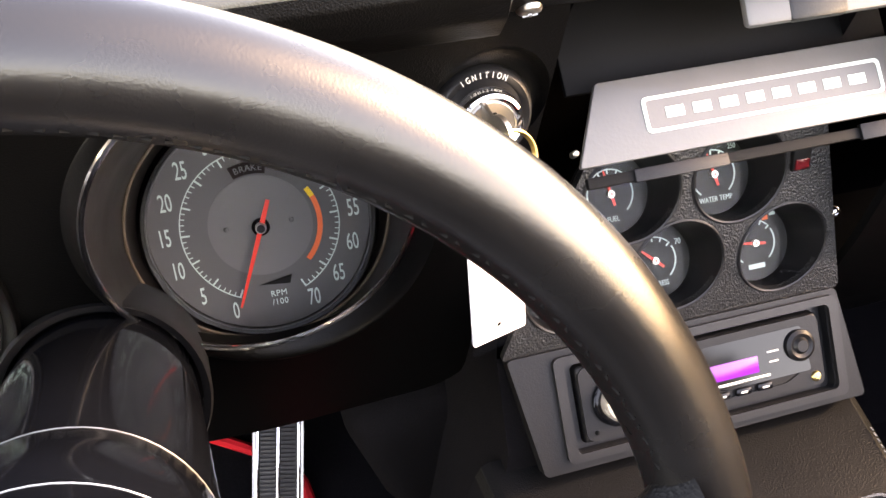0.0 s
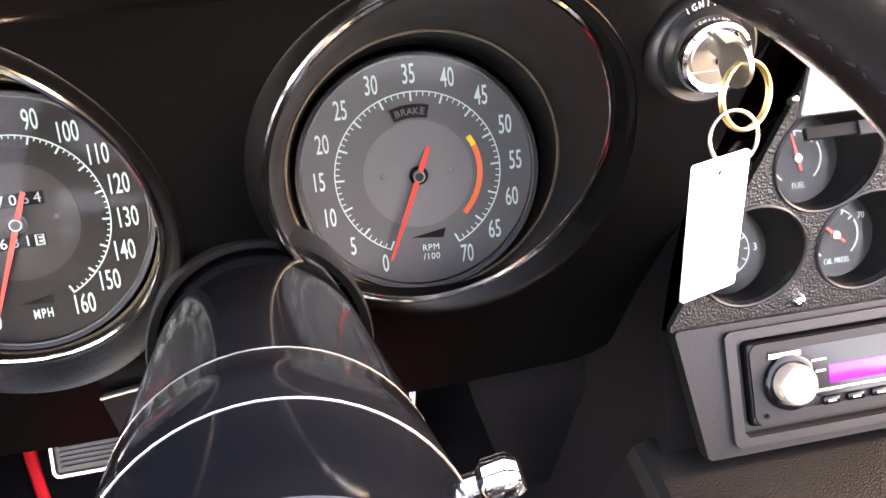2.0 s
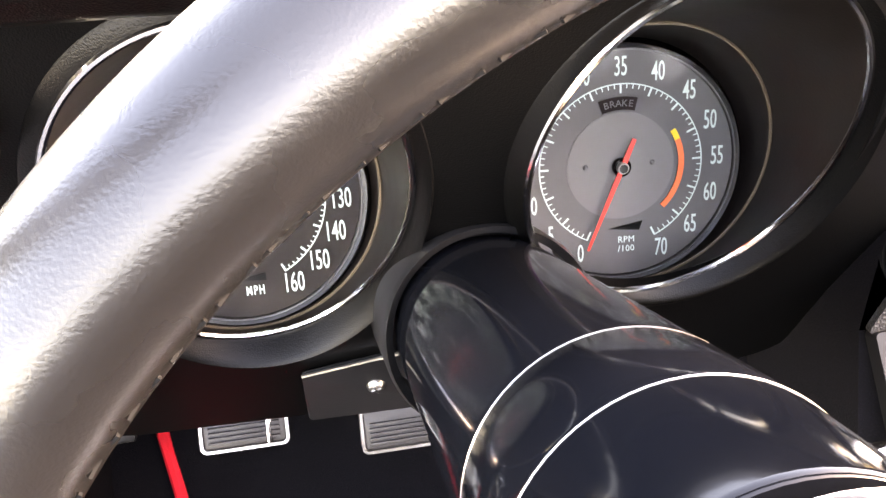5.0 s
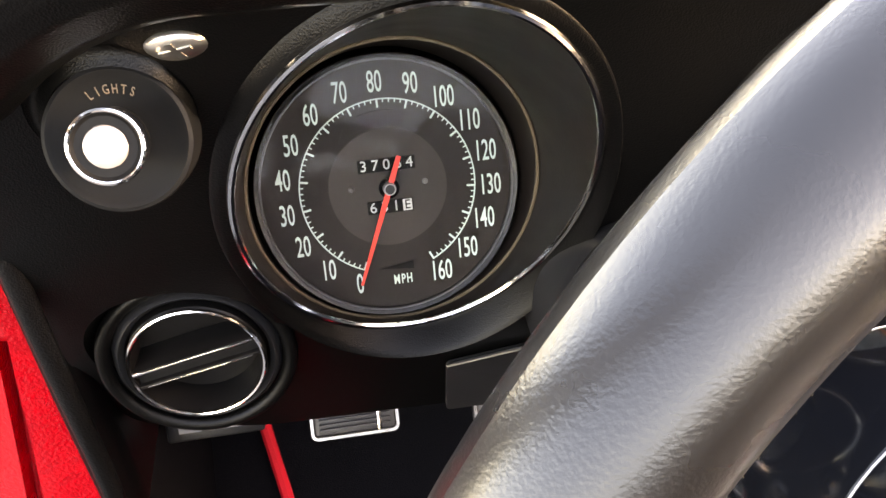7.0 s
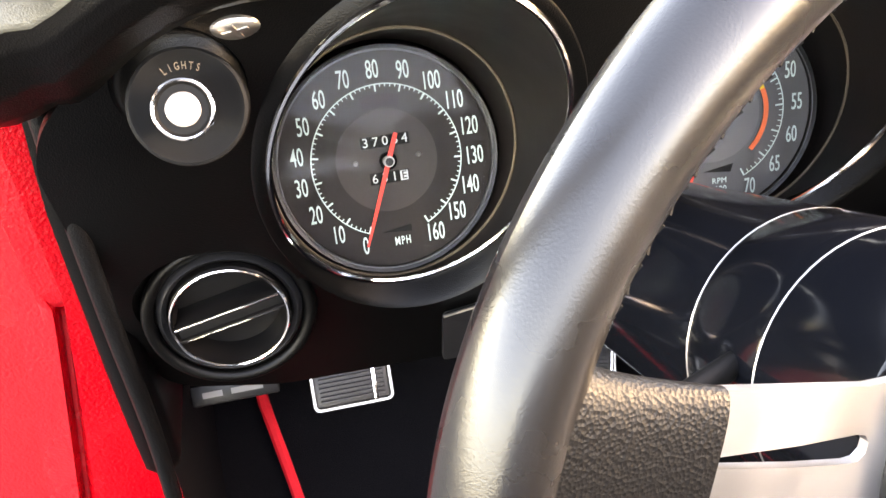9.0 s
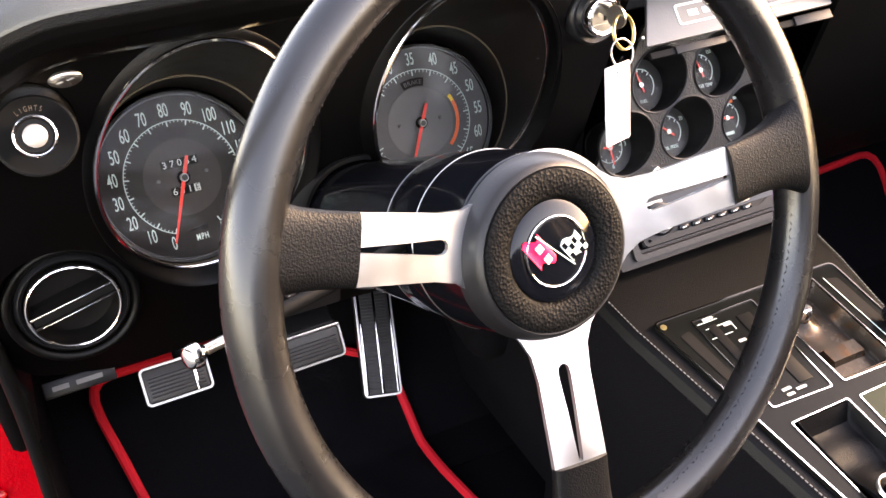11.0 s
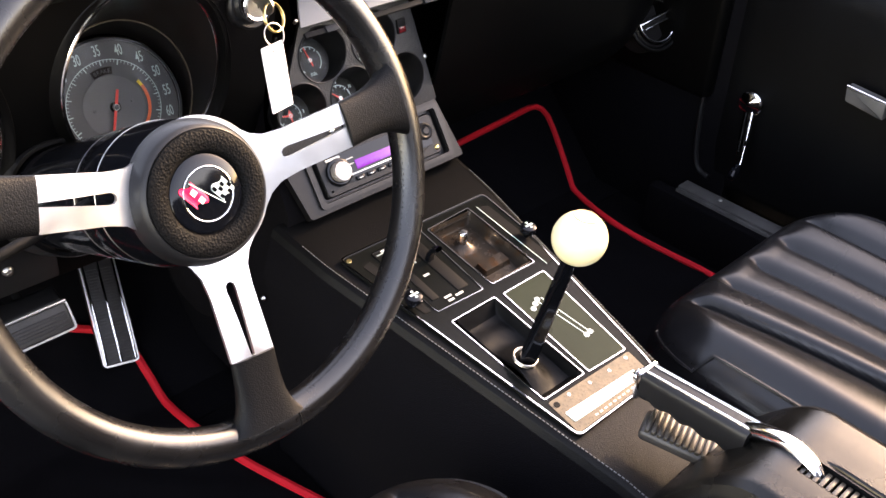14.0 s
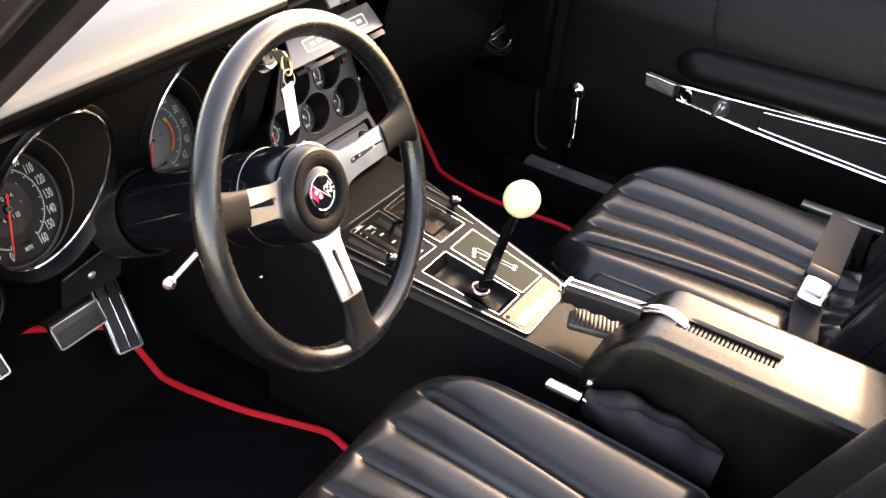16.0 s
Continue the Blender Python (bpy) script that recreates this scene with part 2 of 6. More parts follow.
def disc(r, z0, z1, seg=40, bev=0.0, at=(0, 0)):
    b = bev
    bm = lathe([(0, z0), (r - b, z0), (r, z0 + b), (r, z1 - b), (r - b, z1), (0, z1)] if b else [(0, z0), (r, z0), (r, z1), (0, z1)], seg)
    bm.transform(Matrix.Translation((at[0], at[1], 0)))
    return bm


def ring(r, t, seg=56, sides=10, z=0.0):
    return lathe([(r + t * math.cos(2 * math.pi * k / sides), z + t * math.sin(2 * math.pi * k / sides)) for k in range(sides)], seg, True)


def tube(pts, r, sides=10, closed=False, cap=True):
    """A tube along points; r is a number or a list."""
    pts = [Vector(p) for p in pts]
    n = len(pts)
    rs = [r] * n if not hasattr(r, "__len__") else list(r)
    bm = bmesh.new()
    rings = []
    up = None
    for i, p in enumerate(pts):
        a = pts[(i - 1) % n] if closed else pts[max(i - 1, 0)]
        b = pts[(i + 1) % n] if closed else pts[min(i + 1, n - 1)]
        t = (b - a).normalized()
        if up is None:
            up = Vector((0, 0, 1)) if abs(t.z) < 0.9 else Vector((1, 0, 0))
        u = (up - t * up.dot(t)).normalized()
        w = t.cross(u)
        up = u
        rings.append([bm.verts.new(p + (u * math.cos(2 * math.pi * k / sides) + w * math.sin(2 * math.pi * k / sides)) * rs[i]) for k in range(sides)])
    for i in range(n if closed else n - 1):
        p, q = rings[i], rings[(i + 1) % n]
        for k in range(sides):
            bm.faces.new((p[k], p[(k + 1) % sides], q[(k + 1) % sides], q[k]))
    if cap and not closed:
        bm.faces.new(rings[0])
        bm.faces.new(rings[-1])
    return bm


def smooth_path(pts, n=8, closed=False):
    """Catmull-Rom through the points."""
    pts = [Vector(p) for p in pts]
    out = []
    m = len(pts)
    for i in range(m if closed else m - 1):
        p0 = pts[(i - 1) % m] if closed else pts[max(i - 1, 0)]
        p1, p2 = pts[i % m], pts[(i + 1) % m]
        p3 = pts[(i + 2) % m] if closed else pts[min(i + 2, m - 1)]
        for k in range(n):
            t = k / n
            out.append(0.5 * ((2 * p1) + (p2 - p0) * t + (2 * p0 - 5 * p1 + 4 * p2 - p3) * t * t + (3 * p1 - p0 - 3 * p2 + p3) * t ** 3))
    if not closed:
        out.append(pts[-1])
    return out


def prism(outline, z0, z1, bev=0.0, seg=2):
    """A flat outline in XY given thickness along Z, its top edge bevelled."""
    bm = bmesh.new()
    vs = [bm.verts.new((x, y, z0)) for x, y in outline]
    f = bm.faces.new(vs)
    r = bmesh.ops.extrude_face_region(bm, geom=[f])
    top = [v for v in r["geom"] if isinstance(v, bmesh.types.BMVert)]
    for v in top:
        v.co.z = z1
    if bev:
        es = [e for e in bm.edges if all(abs(v.co.z - z1) < 1e-7 for v in e.verts)]
        bmesh.ops.bevel(bm, geom=es, offset=bev, segments=seg, affect="EDGES", profile=0.5)
    return bm


def holed(outer, holes, z0, z1):
    """A plate in XY with holes through it, from z0 to z1."""
    bm = bmesh.new()
    edges = []
    loops = []
    for loop in [outer] + holes:
        vs = [bm.verts.new((x, y, z1)) for x, y in loop]
        loops.append(vs)
        for a, b in zip(vs, vs[1:] + vs[:1]):
            edges.append(bm.edges.new((a, b)))
    r = bmesh.ops.triangle_fill(bm, edges=edges, use_beauty=True, use_dissolve=False)
    faces = [g for g in r["geom"] if isinstance(g, bmesh.types.BMFace)]
    e = bmesh.ops.extrude_face_region(bm, geom=faces)
    for v in e["geom"]:
        if isinstance(v, bmesh.types.BMVert):
            v.co.z = z0
    return bm


def rrect(w, h, r, cx=0.0, cy=0.0, n=5):
    """A rectangle outline with rounded corners."""
    out = []
    for sx, sy, a0 in ((1, 1, 0), (-1, 1, 90), (-1, -1, 180), (1, -1, 270)):
        for k in range(n + 1):
            a = radians(a0 + 90 * k / n)
            out.append((cx + sx * (w / 2 - r) + r * math.cos(a), cy + sy * (h / 2 - r) + r * math.sin(a)))
    return out


def rpoly(pts, r, n=4):
    """A polygon outline with rounded corners."""
    out = []
    m = len(pts)
    for i in range(m):
        p = Vector(pts[i])
        a = (Vector(pts[i - 1]) - p)
        b = (Vector(pts[(i + 1) % m]) - p)
        k = min(r, a.length * 0.45, b.length * 0.45)
        a, b = p + a.normalized() * k, p + b.normalized() * k
        for j in range(n + 1):
            t = j / n
            q = a * (1 - t) ** 2 + p * 2 * t * (1 - t) + b * t * t
            out.append((q.x, q.y))
    return out


def circle(r, n=48, cx=0.0, cy=0.0):
    return [(cx + r * math.cos(2 * math.pi * k / n), cy + r * math.sin(2 * math.pi * k / n)) for k in range(n)]


def sheet(fn, nu, nv, thick=0.0, closed_u=False):
    """A surface fn(u, v), u and v from 0 to 1, given thickness against its normal."""
    bm = bmesh.new()
    g = [[bm.verts.new(fn(i / nu, j / nv)) for j in range(nv + 1)] for i in range(nu + (0 if closed_u else 1))]
    n = len(g)
    for i in range(n if closed_u else n - 1):
        for j in range(nv):
            bm.faces.new((g[i][j], g[(i + 1) % n][j], g[(i + 1) % n][j + 1], g[i][j + 1]))
    if thick:
        bm.normal_update()
        bmesh.ops.solidify(bm, geom=list(bm.faces), thickness=thick)
    return bm


def letters(s, size, depth=0.0003, at=(0, 0, 0), turn=0.0, stretch=1.0, spacing=1.0, align="CENTER", bold=0.0):
    """Words in the built-in font as a mesh in the XY plane."""
    cu = bpy.data.curves.new("letters", "FONT")
    cu.body, cu.size, cu.extrude = s, size, depth
    cu.align_x, cu.align_y = align, "CENTER"
    cu.space_character = spacing
    cu.resolution_u = 3
    cu.offset = bold
    ob = bpy.data.objects.new("letters", cu)
    me = bpy.data.meshes.new_from_object(ob)
    bm = bmesh.new()
    bm.from_mesh(me)
    bpy.data.objects.remove(ob)
    bpy.data.curves.remove(cu)
    bpy.data.meshes.remove(me)
    bm.transform(Matrix.Translation(at) @ Matrix.Rotation(turn, 4, "Z") @ Matrix.Diagonal((stretch, 1, 1, 1)))
    return bm


def screw(m, r=0.005, mat=None, name="screw", parent=None, h=0.0025):
    """A domed cross-head screw."""
    bm = lathe([(0, h), (r * 0.5, h * 0.92), (r * 0.85, h * 0.6), (r, 0), (r, -0.002)], 20)
    for a in (0, 90):
        join(bm, rbox(r * 1.1, r * 0.22, 0.0008, (0, 0, h), 0), Matrix.Rotation(radians(a + 20), 4, "Z"))
    bm.transform(m)
    return part(name, bm, mat or CHROME, parent)


# ---- ground and body shell ----
GROUND_Z = 0.0
solid("ground", sheet(lambda u, v: ((u - 0.5) * 1200, (v - 0.5) * 1200, GROUND_Z), 8, 8), GROUND, "grey asphalt ground around the parked car", "ground", kind="structure")

FLOOR_Z = 0.112
solid("floor", rbox(1.50, 1.7, 0.02, (0.01, -0.45, FLOOR_Z - 0.01), 0.004), CARPET, "black carpeted car floor", "floor", kind="structure")


def toe(u, v):
    """The carpeted toe board that climbs to the firewall."""
    s = v * 0.62
    if s < 0.06:
        y, z = 0.39 + s, FLOOR_Z + 0.004
    else:
        k = s - 0.06
        y, z = 0.45 + k * 0.707, FLOOR_Z + 0.004 + k * 0.707
        if k > 0.3:
            y, z = 0.45 + 0.3 * 0.707 + (k - 0.3) * 0.05, FLOOR_Z + 0.004 + 0.3 * 0.707 + (k - 0.3)
    return (-0.70 + u * 1.46, y, z)


solid("wall_firewall", sheet(toe, 6, 30, 0.01), CARPET, "black carpeted toe board below the dash", "toe board", kind="structure")
solid("wall_front", rbox(1.42, 0.02, 0.75, (0, 0.72, 0.50), 0.003), DULL_BLACK, "black firewall behind the dashboard", "firewall", kind="structure")
# rear wall is unseen, added this tall to keep horizon light off the dash
solid("wall_rear", rbox(1.50, 0.04, 0.80, (0, -0.98, 0.56), 0.015), CARPET, "unseen black carpeted bulkhead behind the seats, raised to block light", "bulkhead", kind="structure")

# ---- dashboard ----
DASH_N = Vector((0, -0.955, -0.296))          # the driver's panel leans over its dials
DASH_O = Vector((0, 0.248, 0.83))
SPEEDO, TACH = Vector((-0.4735, 0.380, 0.635)), Vector((-0.2428, 0.385, 0.629))
SPEEDO_N, TACH_N = Vector((0.07, -0.89, 0.41)).normalized(), Vector((-0.055, -0.89, 0.33)).normalized()
# mouths of the wells: centre x and z, half width, half height, depth at z 0.70, lean, twist, yaw
MOUTH = {True: (-0.4648, 0.6867, 0.0821, 0.1159, 0.2886, 0.3567, 0.0054, 0.0279), False: (-0.2439, 0.6945, 0.0860, 0.1064, 0.2882, 0.2598, -0.0039, 0.1081)}


def dash_y(z):
    return 0.248 + (0.83 - z) * 0.31


def well_edge(c, grow=0.0, n=96):
    """The oval ring at the mouth of a dial's well."""
    cx, cz, a, b, y0, lean, twist, yaw = MOUTH[c.x < -0.35]
    out = []
    for k in range(n):
        t = 2 * math.pi * k / n
        x = cx + (a + grow) * math.cos(t) + twist * math.sin(t)
        z = cz + (b + grow) * math.sin(t)
        out.append(Vector((x, y0 + (0.70 - z) * lean + yaw * (x - cx), z)))
    return out


dashboard = thing("dashboard", Matrix.Translation((0, 0, 0)), "black padded dashboard with deep oval gauge wells", "dashboard")
PANEL = axes(DASH_O, DASH_N)                    # local X right, local Y up the panel
PANEL_I = PANEL.inverted()


def on_panel(p):
    q = PANEL_I @ Vector(p)
    return (q.x, q.y)


def panel_xy(x, z):
    return on_panel((x, dash_y(z), z))


outer = [panel_xy(x, z) for x, z in ((-0.655, 0.535), (-0.64, 0.492), (-0.57, 0.468), (-0.36, 0.466), (-0.25, 0.460), (-0.13, 0.47), (-0.105, 0.50), (-0.095, 0.828), (-0.20, 0.830), (-0.555, 0.826), (-0.61, 0.785), (-0.645, 0.745), (-0.655, 0.72))]
outer = rpoly(outer, 0.02)
holes = [[panel_xy(p.x, p.z) for p in well_edge(c, 0.0050)] for c in (SPEEDO, TACH)]
RECESS = ((-0.577, 0.762, 0.0305, 0.036), (-0.128, 0.760, 0.0310, 0.037), (-0.592, 0.587, 0.051, 0.054))   # x, z, half width, half height
for rx, rz, rw, rh in RECESS:
    cx, cy = panel_xy(rx, rz)
    holes.append([(cx + rw * math.cos(2 * math.pi * k / 48), cy + rh * math.sin(2 * math.pi * k / 48)) for k in range(48)])
pbm = holed(outer, holes, -0.006, 0.0)
pbm.transform(PANEL)
part("instrument_panel", pbm, DASH_PAD, dashboard)
for (rx, rz, rw, rh), (bc, br) in zip(RECESS, (((-0.574, 0.262, 0.759), 0.0262), ((-0.131, 0.273, 0.754), 0.0262), ((-0.589, 0.330, 0.579), 0.0465))):
    cx, cy = panel_xy(rx, rz)
    rim_pts = [PANEL @ Vector((cx + rw * math.cos(2 * math.pi * k / 48), cy + rh * math.sin(2 * math.pi * k / 48), 0)) for k in range(48)]
    inner = [Vector(bc) + Vector((br * math.cos(2 * math.pi * k / 48), 0, br * math.sin(2 * math.pi * k / 48))) for k in range(48)]
    part("recess", sheet(lambda u, v: rim_pts[round(u * 48) % 48].lerp(inner[round(u * 48) % 48], v) + DASH_N * -0.004 * math.sin(v * math.pi), 48, 6, 0, True), DASH_PAD, dashboard)

for c, face_n in ((SPEEDO, SPEEDO_N), (TACH, TACH_N)):
    m = axes(c, face_n)
    edge = well_edge(c)
    base = [m @ Vector((0.0775 * math.cos(2 * math.pi * k / 96), 0.0775 * math.sin(2 * math.pi * k / 96), -0.004)) for k in range(96)]
    part("gauge_well", sheet(lambda u, v: base[round(u * 96) % 96].lerp(edge[round(u * 96) % 96], v), 96, 10, 0.0, True), WELL, dashboard)
    # seam where the clear lens sits in the well
    part("lens_seam", tube([p.lerp(q, 0.32) + (m.translation - p) * 0.012 for p, q in zip(base, edge)], 0.0010, 6, True), SEAM_BROWN, dashboard)
    # chrome ring at the mouth, then a padded lip that rolls out to the panel
    part("chrome_ring", tube(edge, 0.0018, 8, True), CHROME, dashboard, "thin chrome ring")
    lip = well_edge(c, 0.0012)
    rim = [Vector((p.x, dash_y(p.z) + 0.001, p.z)) for p in well_edge(c, 0.0085)]
    far = [Vector((p.x, dash_y(p.z) + 0.0015, p.z)) for p in well_edge(c, 0.0115)]

    def lip_skin(u, v):
        k = round(u * 96) % 96
        bulge = 0.0015 + 0.012 * max(0.0, -math.sin(2 * math.pi * u - 0.3)) ** 1.2
        if v < 0.5:
            w = v * 2
            return lip[k].lerp(rim[k], w) + DASH_N * bulge * math.sin(w * math.pi / 2)
        w = v * 2 - 1
        return rim[k].lerp(far[k], w) + DASH_N * (bulge * (0.5 + 0.5 * math.cos(w * math.pi)) - 0.002 * w)
    part("padded_lip", sheet(lip_skin, 96, 16, 0, True), DASH_PAD, dashboard)


# padded brow and dash top over the driver and the passenger
def brow(u, v):
    x = -0.66 + u * 1.38
    prof = [(0.2560, 0.8065), (0.2440, 0.8085), (0.2300, 0.8155), (0.2205, 0.827), (0.2175, 0.835), (0.2165, 0.841), (0.2180, 0.849), (0.2230, 0.856), (0.2320, 0.862), (0.2460, 0.868), (0.268, 0.874), (0.31, 0.880), (0.42, 0.888), (0.56, 0.886), (0.72, 0.87)]
    t = v * (len(prof) - 1)
    i = min(int(t), len(prof) - 2)
    y = prof[i][0] * (1 - t + i) + prof[i + 1][0] * (t - i)
    z = prof[i][1] * (1 - t + i) + prof[i + 1][1] * (t - i)
    e = min(1.25, max(0.0, (-0.535 - x) / 0.07)) if x < 0 else max(0.0, (x - 0.53) / 0.15)
    if abs(x) < 0.13 and y < 0.26:
        y += 0.02
    # the driver's end droops towards the pillar, with a fold at its corner
    z -= (0.036 if x < 0 else 0.012) * e * e * (1 - 0.75 * v)
    if x < 0:
        z += 0.008 * math.exp(-((x + 0.628) / 0.012) ** 2) * (1 - v)
    return (x, y + (0.016 if x < 0 else 0.022) * e * e * (1 - v), z)


# split at the nose: lit top and dark front are painted as two materials
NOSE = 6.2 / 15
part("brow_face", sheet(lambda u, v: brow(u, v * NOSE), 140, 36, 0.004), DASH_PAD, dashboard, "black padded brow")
part("padded_top", sheet(lambda u, v: brow(u, NOSE + v * (1 - NOSE)), 140, 50, 0.004), DASH_TOP, dashboard, "black dash top with the sky's sheen in its colour")


# passenger side: one smooth padded face that rolls under
def pass_face(u, v):
    x = 0.140 + u * 0.585
    prof = [(0.235, 0.80), (0.25, 0.74), (0.262, 0.68), (0.278, 0.60), (0.30, 0.52), (0.325, 0.47), (0.37, 0.44), (0.50, 0.43)]
    t = v * (len(prof) - 1)
    i = min(int(t), len(prof) - 2)
    y = prof[i][0] * (1 - t + i) + prof[i + 1][0] * (t - i)
    z = prof[i][1] * (1 - t + i) + prof[i + 1][1] * (t - i)
    return (x, y + 0.015 * math.cos(u * math.pi) * v + 0.066 * max(0.0, (x - 0.5) / 0.2) ** 2, z + 0.03 * u * v)


part("passenger_pad", sheet(pass_face, 30, 40, -0.006), DASH_PAD, dashboard)
# knee panel under the column
part("knee_panel", rbox(0.44, 0.10, 0.010, (-0.375, 0.425, 0.472), 0.004), DULL_BLACK, dashboard)
for s, a in (((-0.662, 0.535, 0.66), 1), ((0.735, 0.44, 0.62), -1)):
    part("end_cap", rbox(0.03, 0.42, 0.46, s, 0.012, 3), DASH_PAD, dashboard)


# ---- dials ----
def dial_print(face, marks, minors, a0, a1, r_num, num_size, r_out, r_maj, r_min):
    """Figures and ticks; angles in degrees clockwise from straight up."""
    n = len(marks) - 1
    for i, s in enumerate(marks):
        a = radians(a0 + (a1 - a0) * i / n)
        part("figure", letters(s, num_size, 0.0002, (r_num * math.sin(a), r_num * math.cos(a), 0.0012), 0, 0.51, bold=0.00006), PRINT, face)
    bm = bmesh.new()
    for k in range(n * minors + 1):
        a = a0 + (a1 - a0) * k / (n * minors)
        big = k % minors == 0
        r0 = r_maj if big else r_min
        w = 0.0011 if big else 0.0006
        join(bm, rbox(w, r_out - r0, 0.0003, (0, (r_out + r0) / 2, 0.0010), 0), Matrix.Rotation(-radians(a), 4, "Z"))
    # the line on which the ticks stand
    join(bm, lathe([(r_out - 0.0007, 0.0009), (r_out, 0.0009), (r_out, 0.0012), (r_out - 0.0007, 0.0012)], 90, True, a1 - a0, 90 - a1))
    part("tick_marks", bm, PRINT, face)


def needle(face, angle, length, tail, name="needle"):
    a = radians(angle)
    bm = prism([(-0.0007, length), (0.0007, length), (0.0016, 0), (0.0013, -tail), (-0.0013, -tail), (-0.0016, 0)], 0.0045, 0.0055)
    bm.transform(Matrix.Rotation(-a, 4, "Z"))
    part(name, bm, NEEDLE, face, "red pointer")
    part("hub", disc(0.0058, 0.0015, 0.0040, 28), GLOSS_BLACK, face)
    part("hub_pin", lathe([(0, 0.0078), (0.0032, 0.0078), (0.0036, 0.0072), (0.0036, 0.0040)], 24), STEEL, face)
    part("hub_cap", disc(0.0027, 0.0076, 0.0082, 24), SATIN_BLACK, face)


def big_dial(name, c, label, normal, paint=FACE, centre=FACE_HUB):
    d = thing(name, axes(c, normal), label, "gauge")
    part("face", disc(0.0742, -0.004, 0.0, 72), paint, d)
    part("rim_step", lathe([(0.0705, 0.0), (0.0712, 0.0022), (0.0742, 0.0034), (0.0742, 0.0)], 72, True), SATIN_BLACK, d)
    part("bezel_line", ring(0.0712, 0.0006, 72, 6, 0.0026), PANEL_GREY, d, "thin pale bezel edge")
    part("centre_disc", disc(0.0335, 0.0, 0.0006, 60), centre, d)
    part("lens", disc(0.0740, 0.0125, 0.0135, 60), LENS, d, "clear gauge lens").visible_shadow = False
    return d


speedo = big_dial("speedometer", SPEEDO, "brown-black speedometer with white figures and a red needle at zero", SPEEDO_N, BROWN_FACE, BROWN_HUB)
SP0, SP1 = -158.0, 154.0
dial_print(speedo, ["0", "10", "20", "30", "40", "50", "60", "70", "80", "90", "100", "110", "120", "130", "140", "150", "160"], 5, SP0, SP1, 0.0587, 0.0168, 0.0500, 0.0450, 0.0476)
needle(speedo, -158.5, 0.058, 0.019)
for s, cy, w, dg in (("37064", 0.0130, 0.0325, 5), ("631E", -0.0110, 0.026, 4)):
    part("counter_window", rbox(w, 0.0075, 0.0008, (0, cy, 0.0008), 0.0003), DULL_BLACK, speedo)
    for k in range(dg):
        ch = s[k]
        x = (k - (dg - 1) / 2) * w / dg
        if ch == "E":
            part("counter_wheel", rbox(0.0052, 0.0065, 0.0006, (x, cy, 0.0013), 0.0002), PRINT_GREY, speedo, "pale last counter wheel")
            part("counter_digit", letters("E", 0.0075, 0.0002, (x, cy, 0.0018), 0, 1.0), DULL_BLACK, speedo)
        else:
            part("counter_digit", letters(ch, 0.0085, 0.0002, (x, cy, 0.0015), 0, 1.0), PRINT_GREY, speedo)
part("unit_word", letters("MPH", 0.0078, 0.0002, (0.003, -0.0545, 0.0012), 0, 0.62, 1.25, bold=0.0001), PRINT, speedo)


def arc_window(parent, r0, r1, a0, a1, mat, nm, z=0.0008, label=""):
    bm = lathe([(r0, z), (r1, z), (r1, z + 0.0006), (r0, z + 0.0006)], 24, True, a1 - a0, 90 - a1)
    bmesh.ops.holes_fill(bm, edges=[e for e in bm.edges if e.is_boundary])
    return part(nm, bm, mat, parent, label)


arc_window(speedo, 0.0350, 0.0435, -18, 18, MAROON, "warning_window")
part("plaque", prism([(-0.011, -0.047), (0.010, -0.044), (0.010, -0.049)], 0.0004, 0.0008), DULL_BLACK, speedo)
for x in (-0.021, 0.021):
    part("rivet", lathe([(0, 0.0015), (0.001, 0.0013), (0.0018, 0.0)], 14), FACE_HUB, speedo).location = (x, 0.001, 0.0005)

tach = big_dial("tachometer", TACH, "black tachometer with white figures and an orange redline arc", TACH_N)
dial_print(tach, ["0", "5", "10", "15", "20", "25", "30", "35", "40", "45", "50", "55", "60", "65", "70"], 5, -154.8, 154.6, 0.0606, 0.0165, 0.0510, 0.0450, 0.0478)
needle(tach, -157.0, 0.056, 0.019)
part("unit_word", letters("RPM", 0.0058, 0.0002, (0.0035, -0.0475, 0.0012), 0, 0.95, 1.1), PRINT, tach)
part("unit_word", letters("/100", 0.0058, 0.0002, (0.0035, -0.0535, 0.0012), 0, 0.95, 1.1), PRINT, tach)
arc_window(tach, 0.0350, 0.0430, -19, 14, MAROON, "warning_window", 0.0008, "dark unlit brake warning window")
for k, ch in enumerate("BRAKE"):
    a = radians(-13.5 + k * 5.6)
    part("warning_word", letters(ch, 0.0058, 0.0001, (0.0389 * math.sin(a), 0.0389 * math.cos(a), 0.0017), -a), FACE_HUB, tach)
arc_window(tach, 0.0364, 0.0398, 68, 136, ORANGE, "redline_arc", 0.0008, "orange redline arc")
arc_window(tach, 0.0364, 0.0398, 58, 68, YELLOW, "yellow_arc", 0.0008, "yellow caution mark")
part("plaque", prism([(-0.008, -0.040), (0.014, -0.036), (0.012, -0.042)], 0.0004, 0.0008), DULL_BLACK, tach)
for x in (-0.022, 0.020):
    ob = part("rivet", lathe([(0, 0.0015), (0.001, 0.0013), (0.0018, 0.0)], 14), FACE_HUB, tach)
    ob.location = (x, 0.001, 0.0005)


# ---- round controls in the dash ----
def face_to(c, up, side=0.0):
    """A frame at c that faces the driver, up degrees above level."""
    return axes(c, (math.sin(radians(side)), -math.cos(radians(up)), math.sin(radians(up))))


